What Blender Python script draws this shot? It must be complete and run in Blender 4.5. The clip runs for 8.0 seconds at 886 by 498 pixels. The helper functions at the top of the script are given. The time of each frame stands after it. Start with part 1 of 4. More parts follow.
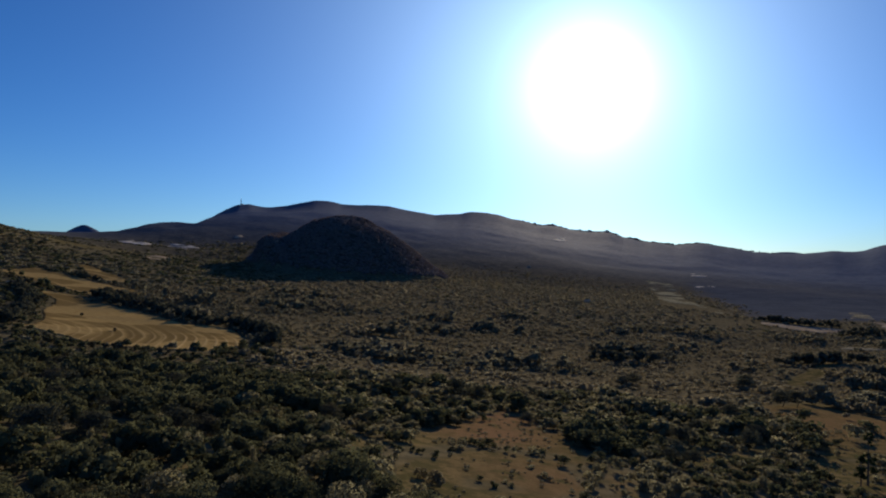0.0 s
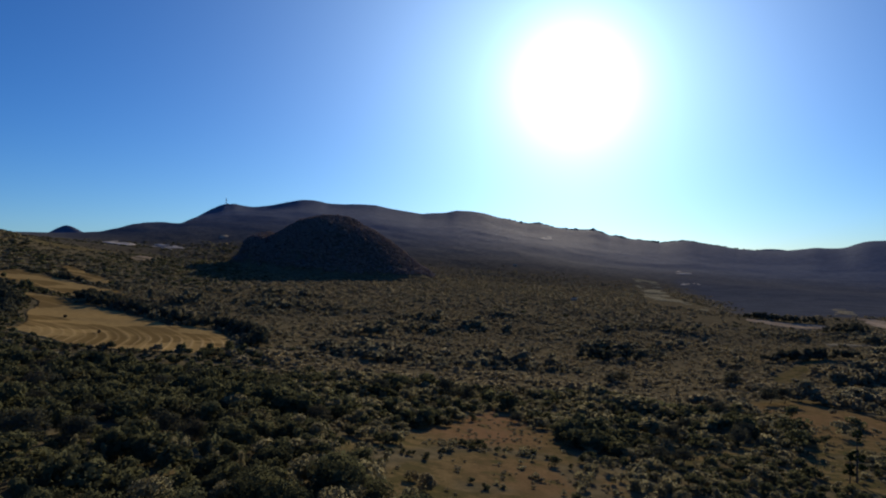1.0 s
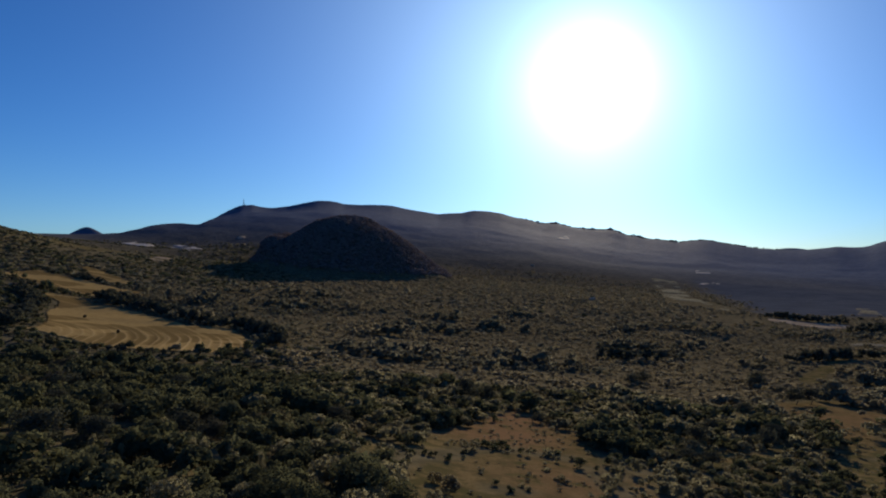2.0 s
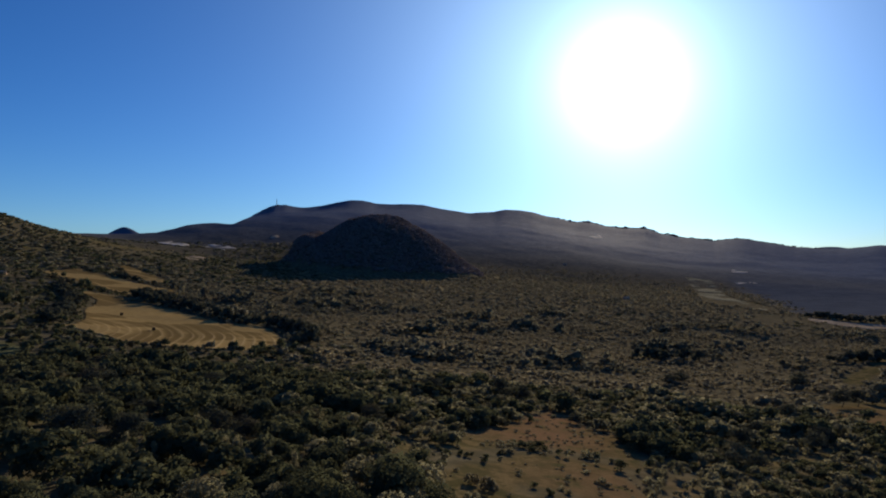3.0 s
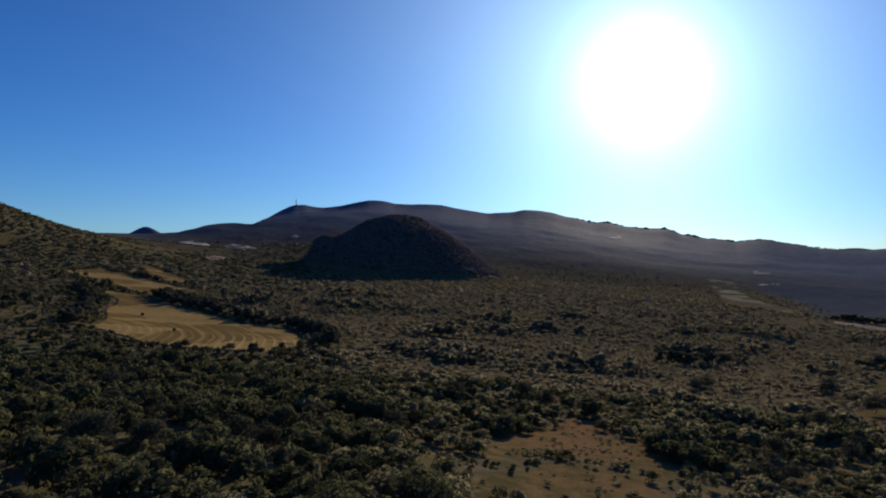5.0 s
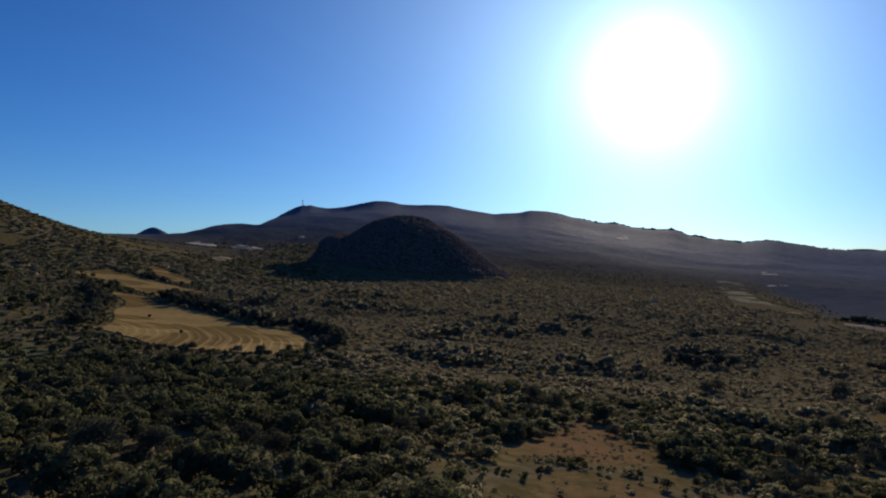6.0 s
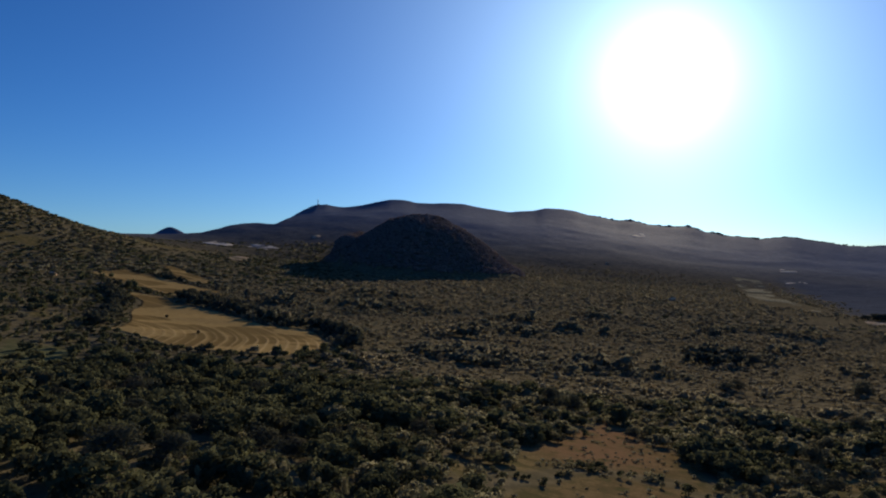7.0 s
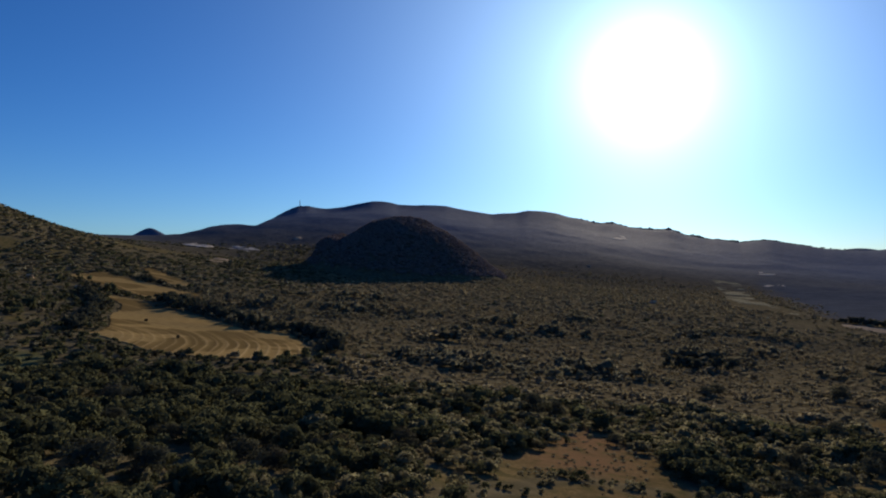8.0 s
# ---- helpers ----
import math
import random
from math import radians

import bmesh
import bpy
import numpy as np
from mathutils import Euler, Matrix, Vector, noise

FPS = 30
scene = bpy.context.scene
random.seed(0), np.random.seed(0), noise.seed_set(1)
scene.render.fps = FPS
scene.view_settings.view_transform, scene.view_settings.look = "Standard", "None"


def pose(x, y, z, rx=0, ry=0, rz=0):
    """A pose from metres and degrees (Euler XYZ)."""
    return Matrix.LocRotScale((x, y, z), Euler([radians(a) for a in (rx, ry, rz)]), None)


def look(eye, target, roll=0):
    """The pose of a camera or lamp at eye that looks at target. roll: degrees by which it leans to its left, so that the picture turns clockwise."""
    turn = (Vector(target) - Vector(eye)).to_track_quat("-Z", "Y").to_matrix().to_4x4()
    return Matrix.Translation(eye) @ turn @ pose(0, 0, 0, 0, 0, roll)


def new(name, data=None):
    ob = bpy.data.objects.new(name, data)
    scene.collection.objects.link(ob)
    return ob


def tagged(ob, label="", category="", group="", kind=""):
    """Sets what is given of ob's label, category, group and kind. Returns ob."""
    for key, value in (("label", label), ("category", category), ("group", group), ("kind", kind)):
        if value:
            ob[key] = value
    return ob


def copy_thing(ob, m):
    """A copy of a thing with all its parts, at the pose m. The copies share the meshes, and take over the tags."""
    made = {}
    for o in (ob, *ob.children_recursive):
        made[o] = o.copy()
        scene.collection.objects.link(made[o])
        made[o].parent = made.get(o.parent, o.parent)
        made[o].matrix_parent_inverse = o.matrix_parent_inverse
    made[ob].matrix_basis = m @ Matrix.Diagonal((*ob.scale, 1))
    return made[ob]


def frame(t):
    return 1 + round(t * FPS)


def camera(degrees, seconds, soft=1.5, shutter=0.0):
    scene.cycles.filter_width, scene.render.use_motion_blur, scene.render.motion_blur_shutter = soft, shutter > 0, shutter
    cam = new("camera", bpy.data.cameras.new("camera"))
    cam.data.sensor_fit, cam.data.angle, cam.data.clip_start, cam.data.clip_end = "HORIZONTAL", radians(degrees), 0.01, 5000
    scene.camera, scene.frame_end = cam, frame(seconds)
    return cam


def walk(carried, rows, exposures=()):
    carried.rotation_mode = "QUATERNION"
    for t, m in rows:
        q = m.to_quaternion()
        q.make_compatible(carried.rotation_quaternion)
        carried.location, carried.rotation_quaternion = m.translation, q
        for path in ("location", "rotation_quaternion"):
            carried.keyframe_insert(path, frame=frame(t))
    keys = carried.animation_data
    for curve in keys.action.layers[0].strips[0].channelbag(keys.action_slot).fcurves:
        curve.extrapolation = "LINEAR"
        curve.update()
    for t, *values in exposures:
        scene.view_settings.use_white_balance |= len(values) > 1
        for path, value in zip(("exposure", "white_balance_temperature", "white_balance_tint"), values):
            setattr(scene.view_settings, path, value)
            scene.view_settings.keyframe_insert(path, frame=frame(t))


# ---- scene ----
# ---------------------------------------------------------------- camera and path
cam = camera(62.0, 8.0, soft=2.0)
PATH = [
    (0.0, pose(0.00, 0.00, 50.00, 90.504, -0.482, -0.031)),
    (0.5, pose(-0.27, 0.45, 50.33, 90.399, -0.376, -0.796)),
    (1.0, pose(-0.67, 1.49, 50.30, 90.412, -0.181, -1.077)),
    (1.5, pose(-1.27, 3.14, 49.97, 90.443, -0.088, -0.769)),
    (3.0, pose(-2.92, 9.02, 48.74, 90.387, 0.058, 2.611)),
    (3.5, pose(-3.29, 10.48, 48.64, 90.341, 0.057, 3.337)),
    (4.0, pose(-3.79, 11.56, 48.69, 90.351, 0.000, 3.745)),
    (4.5, pose(-4.22, 12.51, 49.01, 90.369, -0.077, 3.956)),
    (6.0, pose(-5.92, 15.91, 50.10, 90.437, -0.130, 4.511)),
    (6.5, pose(-6.25, 17.00, 50.48, 90.339, -0.024, 5.297)),
    (7.0, pose(-6.49, 17.54, 51.09, 90.293, 0.113, 5.680)),
    (7.5, pose(-6.51, 17.58, 51.93, 90.319, 0.101, 5.149)),
    (8.0, pose(-6.62, 17.96, 52.69, 90.421, -0.022, 4.303)),
]
EXPOSURE = 1.08
walk(cam, PATH, [(0.0, EXPOSURE), (8.0, EXPOSURE)])

# ---------------------------------------------------------------- sun and sky
SUN_AZ, SUN_EL = radians(11.2), radians(12.9)
SUN_DIR = Vector((math.sin(SUN_AZ) * math.cos(SUN_EL), math.cos(SUN_AZ) * math.cos(SUN_EL), math.sin(SUN_EL)))


class Tree:
    """A node tree with short calls."""

    def __init__(self, tree):
        self.t = tree
        tree.nodes.clear()

    def n(self, kind, ins=None, **props):
        node = self.t.nodes.new(kind)
        for k, v in props.items():
            setattr(node, k, v)
        for k, v in (ins or {}).items():
            if isinstance(v, bpy.types.NodeSocket):
                self.t.links.new(v, node.inputs[k])
            else:
                node.inputs[k].default_value = v
        return node

    def math(self, op, a, b=0.0, clamp=False):
        return self.n("ShaderNodeMath", {0: a, 1: b}, operation=op, use_clamp=clamp).outputs[0]

    def mix(self, fac, a, b, blend="MIX"):
        return self.n("ShaderNodeMix", {0: fac, 6: a, 7: b},
                      data_type="RGBA", blend_type=blend).outputs[2]

    def noise(self, vec, scale, detail=4.0, rough=0.55):
        return self.n("ShaderNodeTexNoise", {"Vector": vec, "Scale": scale, "Detail": detail, "Roughness": rough}).outputs[0]

    def ramp(self, fac, lo, hi):
        return self.n("ShaderNodeMapRange", {0: fac, 1: lo, 2: hi, 3: 0.0, 4: 1.0}, interpolation_type="SMOOTHSTEP").outputs[0]


def rgb(r, g, b):
    return (r, g, b, 1.0)


def build_world():
    w = bpy.data.worlds.new("sky")
    scene.world = w
    w.use_nodes = True
    t = Tree(w.node_tree)
    sky = t.n("ShaderNodeTexSky", sky_type="NISHITA", sun_disc=False, sun_elevation=SUN_EL, sun_rotation=SUN_AZ,
              altitude=400.0, air_density=0.8, dust_density=0.1, ozone_density=3.0)
    # bright aureole of the sun in the dusty evening air
    way = t.n("ShaderNodeTexCoord").outputs["Generated"]
    unit = t.n("ShaderNodeVectorMath", {0: way}, operation="NORMALIZE").outputs[0]
    dot = t.n("ShaderNodeVectorMath", {0: unit, 1: SUN_DIR}, operation="DOT_PRODUCT").outputs["Value"]
    ang = t.math("ARCCOSINE", t.math("MINIMUM", dot, 0.999999))
    core = t.math("MULTIPLY", t.math("EXPONENT", t.math("MULTIPLY", t.math("POWER", t.math("DIVIDE", ang, radians(3.7)), 2.0), -1.0)), 19.0)
    wide = t.math("MULTIPLY", t.math("EXPONENT", t.math("DIVIDE", ang, -radians(8.8))), 23.0)
    glow = t.math("ADD", core, wide)
    glow_col = t.mix(1.0, t.n("ShaderNodeCombineColor", {0: glow, 1: glow, 2: glow}).outputs[0], rgb(0.72, 1.0, 1.22), "MULTIPLY")
    deep = t.n("ShaderNodeHueSaturation", {"Hue": 0.5, "Saturation": 1.2, "Value": 1.0, "Fac": 1.0, "Color": sky.outputs[0]}).outputs[0]
    tint = t.mix(1.0, deep, rgb(0.585, 0.885, 1.315), "MULTIPLY")
    both = t.mix(1.0, tint, glow_col, "ADD")
    bg = t.n("ShaderNodeBackground", {"Color": both, "Strength": 0.0325})
    out = t.n("ShaderNodeOutputWorld", {"Surface": bg.outputs[0]})
    return out


build_world()
sun_data = bpy.data.lights.new("sun", "SUN")
sun_data.energy, sun_data.angle, sun_data.color = 2.1, radians(0.5), (1.0, 0.86, 0.66)
sun = new("sun", sun_data)
sun.matrix_world = look(SUN_DIR * 100.0, (0, 0, 0))


# ---------------------------------------------------------------- numeric helpers
def hash2(ix, iy, seed):
    h = (ix.astype(np.int64) * 374761393 + iy.astype(np.int64) * 668265263 + seed * 974634777) & 0x7FFFFFFF
    h = ((h ^ (h >> 13)) * 1274126177) & 0x7FFFFFFF
    return ((h ^ (h >> 16)) & 0xFFFFF) / float(0xFFFFF)


def vnoise(x, y, size, seed=0):
    """Smooth value noise, 0 to 1, with features of that size in metres."""
    x, y = np.asarray(x, float) / size, np.asarray(y, float) / size
    ix, iy = np.floor(x), np.floor(y)
    u, v = x - ix, y - iy
    u, v = u * u * (3 - 2 * u), v * v * (3 - 2 * v)
    a, b = hash2(ix, iy, seed), hash2(ix + 1, iy, seed)
    c, d = hash2(ix, iy + 1, seed), hash2(ix + 1, iy + 1, seed)
    return (a * (1 - u) + b * u) * (1 - v) + (c * (1 - u) + d * u) * v


def fbm(x, y, size, octaves=4, seed=0):
    total, amp, norm = 0.0, 1.0, 0.0
    for k in range(octaves):
        total = total + amp * vnoise(x, y, size / 2 ** k, seed + 17 * k)
        norm, amp = norm + amp, amp * 0.5
    return total / norm


def bell(x, y, a, b, s):
    return np.exp(-((x - a) ** 2 + (y - b) ** 2) / (2 * s * s))


def smooth(v, lo, hi):
    k = np.clip((v - lo) / (hi - lo), 0, 1)
    return k * k * (3 - 2 * k)


# ---------------------------------------------------------------- the lie of the land
# crest of the main range: bearing in degrees (right of ahead), slope of the sight line from the eye at 50 m
CREST_WEST = [(-40.0, 0.016), (-25.5, 0.021), (-24.3, 0.0236), (-23.8, 0.024), (-23.3, 0.0277), (-22.55, 0.0315), (-22.1, 0.0348), (-21.75, 0.0367),
              (-20.75, 0.0392), (-19.75, 0.0401), (-19.1, 0.0388), (-18.5, 0.0382), (-18.2, 0.0412), (-17.3, 0.0481), (-16.75, 0.0541), (-16.25, 0.0587),
              (-15.8, 0.0626), (-15.4, 0.0648), (-15.1, 0.0643), (-14.8, 0.0655), (-14.15, 0.063), (-13.5, 0.0616), (-13.1, 0.0617), (-12.0, 0.0642),
              (-11.4, 0.0666), (-10.3, 0.0705), (-9.85, 0.0721), (-9.0, 0.0719), (-8.3, 0.0701), (-7.9, 0.0678), (-6.6, 0.0668), (-5.5, 0.0672),
              (-4.2, 0.0662), (-3.3, 0.0627), (-2.65, 0.0604), (-1.55, 0.0574), (-0.6, 0.0547)]
CREST_EAST = [(0.2, 0.0558), (1.3, 0.0565), (1.95, 0.0591), (2.35, 0.0594), (3.2, 0.0586), (4.3, 0.0558), (5.35, 0.05), (6.2, 0.0477), (7.05, 0.0438),
              (7.5, 0.0422), (8.5, 0.0425), (9.15, 0.0398), (9.8, 0.0363), (10.8, 0.0343), (11.6, 0.0335), (12.65, 0.0337), (13.2, 0.0303), (13.75, 0.0259),
              (14.4, 0.0244), (15.2, 0.021), (16.05, 0.0198), (17.5, 0.0161), (18.1, 0.0175), (19.0, 0.0186), (19.55, 0.0184), (20.85, 0.0137), (21.75, 0.0116),
              (22.8, 0.0078), (23.5, 0.0074), (24.35, 0.0057), (25.6, 0.0052), (27.2, 0.0079), (27.9, 0.0096), (28.6, 0.0086), (29.3, 0.0086),
              (29.8, 0.0099), (30.2, 0.0128), (30.8, 0.0162), (31.2, 0.0172), (36.0, 0.020)]
CREST_B, CREST_S = (np.array(c) for c in zip(*(CREST_WEST + CREST_EAST)))
CREST_D = 4250.0
DOME = (-200.0, 1640.0)
# outline of the wooded plug across the line of sight: offset from its top, height over the plain
DOME_OUTLINE = [(-255, 0), (-222, 7), (-198, 28), (-190, 54), (-177, 65), (-158, 72), (-147, 72), (-140, 66), (-114, 81), (-88, 95), (-69, 106), (-31, 115),
                (0, 119), (26, 116), (50, 106), (76, 99), (107, 81), (145, 53), (182, 24), (222, 6), (275, 0)]


def crest_slope(bearing):
    """The crest's slope at a bearing, through its nodes with rounded corners."""
    out = 0.0
    for off, wgt in ((-0.15, 0.25), (0.0, 0.5), (0.15, 0.25)):
        out = out + wgt * np.interp(bearing + off, CREST_B, CREST_S, left=-0.004, right=0.003)
    return out


def base_ground(x, y):
    u, w = x / 1000.0, np.clip(y / 1000.0, -1.5, 3.2)
    uc = np.clip(u, -2.0, 1.6)
    z = (0.2 - 47.09 * uc + 19.43 * w - 11.85 * uc * w - 70.65 * w * w * np.exp(-np.abs(w))
         + 12.74 * bell(x, y, -70, 110, 80) + 176.0 * bell(x, y, -1265, 1150, 325)
         + 3.0 * bell(x, y, -600, 1500, 450) - 22.34 * bell(x, y, 150, 600, 250) - 8.0 * bell(x, y, -820, 1480, 260) - 11.0 * bell(x, y, -1075, 2260, 150)
         + 10.0 * bell(x, y, 325, 525, 48))
    return z


def dome_height(x, y):
    """The wooded plug: a steep dome with a shoulder to the west and a long straight east flank."""
    dx, dy = x - DOME[0], y - DOME[1]
    node = np.array(DOME_OUTLINE, float)
    reach = np.where(dy < 0, 330.0, 240.0)
    back = np.clip(1 - np.abs(dy / reach) ** 2.2, 0, None)
    wide = np.maximum(np.sqrt(back), 0.05)
    return np.interp(dx / wide, node[:, 0], node[:, 1]) * back ** 0.8


def foothill(x, y):
    """1 on the wooded flank at the east side of the valley, 0 on the plain."""
    return smooth(x - (430.0 + 0.2 * (y - 1000.0)) + (fbm(x, y, 160.0, 3, 13) - 0.5) * 90.0, 0, 420) * smooth(y, 820, 1150)


def east_woods(x, y):
    """1 in the close woods behind the long field at the foot of the east slope."""
    return smooth(x - (395.0 + 0.24 * (y - 1000.0)) + (fbm(x, y, 90.0, 3, 14) - 0.5) * 60.0, 0, 90) * smooth(y, 1000, 1080)


def land(x, y):
    """The height of the ground at places of the plan (arrays or numbers)."""
    x, y = np.asarray(x, float), np.asarray(y, float)
    d = np.hypot(x, y)
    bearing = np.degrees(np.arctan2(x, y))
    z = base_ground(x, y)
    z = z + (fbm(x, y, 90.0, 3, 3) - 0.5) * 5.0 * smooth(d, 150, 500) + (fbm(x, y, 420.0, 4, 5) - 0.5) * 26.0 * smooth(d, 700, 2200) * (1 - 0.9 * bell(x, y, 520, 1650, 420))
    z = np.where(d > 2600, z * (1 - smooth(d, 2600, 4200)) + 0.0, z)
    flank = np.mean([crest_slope(bearing + off) for off in (-3.6, -2.4, -1.2, 0.0, 1.2, 2.4, 3.6)], axis=0)
    detail = smooth(d, 2500, CREST_D)
    top = np.maximum(50.0 + CREST_D * (crest_slope(bearing) * detail + flank * (1 - detail)), 20.0)
    up = np.clip((d - 1750.0) / (CREST_D - 1750.0), 0, 1) ** 1.35
    spur = fbm(x, y, 620.0, 4, 9) - 0.5
    front = smooth(np.cos(np.radians(bearing)), 0.55, 0.8)
    hill = (top * up + 42.0 * spur * up * (1 - up) * 2.0 * np.clip(top / 250.0, 0, 1)) * front
    back = 1 - 0.35 * smooth(d, CREST_D, 4900)
    z = z + hill * np.where(d > CREST_D, back, 1.0)
    # no foothill stands higher than the crest behind it
    cap = 50.0 + d * crest_slope(bearing)
    z = np.where((front > 0) & (d > 2300), np.minimum(z, cap + (z - cap) * (1 - smooth(d, 2300, 2900))), z)
    # the lone cone behind the saddle
    z = np.maximum(z, 216.0 - 0.62 * np.sqrt((x + 1952.0) ** 2 + (y - 4007.0) ** 2 + 22.0 ** 2))
    z = np.where(d > 4300, np.maximum(z, 88.0 * bell(x, y, 2020, 4330, 190)), z)
    z = z + 16.0 * foothill(x, y) * (1 - smooth(d, 2500, 3800))
    near = np.abs(x - DOME[0]) + np.abs(y - DOME[1]) < 900
    z = z + np.where(near, dome_height(x, y) * (1 + 0.16 * (fbm(x, y, 55.0, 4, 21) - 0.5)), 0.0)
    return z


def inside(x, y, ring):
    """Whether places lie inside a ring of plan points."""
    x, y = np.asarray(x, float), np.asarray(y, float)
    res = np.zeros(x.shape, bool)
    for (ax, ay), (bx, by) in zip(ring, ring[1:] + ring[:1]):
        if ay != by:
            res ^= ((ay > y) != (by > y)) & (x < (bx - ax) * (y - ay) / (by - ay) + ax)
    return res


def line_dist(x, y, line):
    x, y = np.asarray(x, float), np.asarray(y, float)
    best = np.full(x.shape, 1e9)
    for (ax, ay), (bx, by) in zip(line, line[1:]):
        l2 = (bx - ax) ** 2 + (by - ay) ** 2
        k = np.clip(((x - ax) * (bx - ax) + (y - ay) * (by - ay)) / l2, 0, 1)
        best = np.minimum(best, np.hypot(x - ax - k * (bx - ax), y - ay - k * (by - ay)))
    return best


FAR_EDGE = [(-120, 453), (-132, 488), (-146, 512), (-159, 517), (-177, 511), (-194, 526), (-234, 572), (-266, 592), (-285, 601), (-322, 655)]
BIG_FIELD = FAR_EDGE + [(-350, 668), (-385, 690), (-362, 659), (-322, 611), (-299, 567), (-287, 528), (-251, 464), (-238, 428), (-243, 413), (-231, 412), (-218, 404),
                        (-200, 392), (-182, 378), (-156, 372), (-140, 372), (-126, 376), (-118, 399), (-115, 425)]
STRIP_FIELD = [(-496, 806), (-493, 841), (-486, 883), (-445, 858), (-400, 831), (-358, 797), (-314, 751), (-283, 711), (-291, 697), (-317, 690), (-328, 672),
               (-363, 705), (-402, 731), (-441, 774), (-472, 788)]
SMALL_FIELD = [(-502, 1008), (-494, 1022), (-461, 989), (-408, 906), (-379, 882), (-360, 854), (-358, 833), (-376, 835), (-404, 845), (-424, 877), (-455, 930)]
SLOPE_FIELD = [(-533, 1318), (-581, 1471), (-617, 1600), (-537, 1449), (-502, 1340), (-508, 1295)]
SADDLE_FIELD = [(-900, 2022), (-890, 2115), (-834, 2058), (-787, 2030), (-785, 1940), (-840, 1955)]
SADDLE_STRIP = [(-787, 2030), (-757, 2090), (-693, 2050), (-630, 1968), (-651, 1870), (-704, 1912)]
VALLEY_FIELD = [(600, 2180), (680, 2165), (586, 1823), (490, 1441), (464, 1241), (452, 1167), (412, 1072), (408, 1175), (368, 1148), (374, 1260), (508, 1766), (540, 1945)]
UPPER_PATCH = [(836, 2551), (908, 2690), (888, 2580), (915, 2521), (878, 2463), (845, 2493)]
LOWER_PATCH = [(728, 2152), (748, 2150), (829, 2290), (855, 2196), (795, 2140), (759, 2120), (714, 2015), (672, 1970)]
LONG_FIELD = [(419, 986), (438, 965), (460, 933), (492, 924), (493, 905), (467, 868), (443, 868), (421, 892), (410, 936)]
EAST_FIELD = [(604, 1036), (622, 1026), (640, 1001), (600, 930), (562, 896), (578, 968)]
GREEN_FIELD = [(715, 1304), (742, 1289), (632, 1068), (620, 1090), (575, 1040)]
CREST_PATCH = [(493, 3360), (559, 3588), (605, 3600), (592, 3460), (532, 3320)]
FAR_STRIP = [(386, 716), (391, 732), (410, 740), (440, 716), (415, 704)]
HIGH_MEADOW = [(-658, 2340), (-630, 2365), (-605, 2311), (-643, 2290)]
FIELDS = [BIG_FIELD, STRIP_FIELD, SMALL_FIELD, SLOPE_FIELD, SADDLE_FIELD, SADDLE_STRIP, VALLEY_FIELD, UPPER_PATCH, LOWER_PATCH, LONG_FIELD,
          EAST_FIELD, GREEN_FIELD, FAR_STRIP, CREST_PATCH, HIGH_MEADOW]
FIELD_HEDGES = [([p for p in FAR_EDGE[1:]], 11.5, 6.8), ([(-104, 432), (-106, 468), (-128, 516), (-150, 535)], 0.0, 7.0),
          ([(-466, 800), (-461, 765), (-420, 745), (-396, 722), (-368, 708), (-336, 680)], -5.5, 3.6),
          ([(-322, 662), (-300, 640), (-270, 612), (-238, 588)], 13.0, 6.4), ([(-490, 890), (-445, 864), (-400, 837), (-358, 803), (-300, 748)], 3.0, 2.6),
          ([(-392, 688), (-366, 655), (-328, 608), (-304, 567), (-292, 528)], -6.0, 6.2), ([(-292, 525), (-258, 470), (-246, 425)], -4.0, 6.0),
          ([(-246, 404), (-222, 396), (-204, 384), (-184, 368), (-150, 362), (-122, 366)], -4.0, 2.6)]
FAR_HEDGES = [([(-424, 872), (-404, 840), (-385, 832)], -3.0, 5.0), ([(118, 566), (138, 566), (166, 580)], 0.0, 7.5), ([(250, 560), (275, 556), (300, 520)], 6.0, 7.0),
          ([(422, 992), (442, 970), (466, 938), (498, 930)], 5.0, 7.0), ([(505, 905), (520, 880), (500, 850), (455, 842)], 0.0, 6.0)]
HEDGES = FIELD_HEDGES + FAR_HEDGES
# grassy openings: rings of plan places
NEAR_GLADES = [[(25, 284), (15, 262), (-2, 214), (-8, 173), (-10, 146), (-8, 124), (0, 108), (30, 112), (46, 150), (41, 176), (35, 194), (37, 218), (35, 228), (31, 238), (29, 260)],
          [(148, 352), (176, 364), (196, 345), (190, 300), (178, 260), (160, 232), (112, 228), (101, 228), (116, 258), (130, 278), (130, 296), (146, 302), (140, 330)],
          [(78, 221), (100, 228), (94, 214), (80, 208), (66, 196), (58, 182), (60, 194)]]
SMALL_GLADES = [[(100, 230), (114, 230), (124, 214), (119, 192), (110, 180), (101, 184), (106, 202)],
          [(219, 462), (224, 478), (250, 514), (280, 552), (288, 544), (260, 505), (233, 468)],
          [(-22, 157), (-13, 158), (-12, 172), (-21, 173)],
          [(-250, 350), (-208, 338), (-184, 302), (-170, 272), (-186, 256), (-208, 285), (-236, 325)], [(-312, 446), (-296, 446), (-296, 460), (-312, 460)],
          [(-745, 985), (-660, 960), (-700, 1060), (-740, 1040)], [(-660, 1060), (-630, 1000), (-615, 1060)]]
GLADES = NEAR_GLADES + SMALL_GLADES
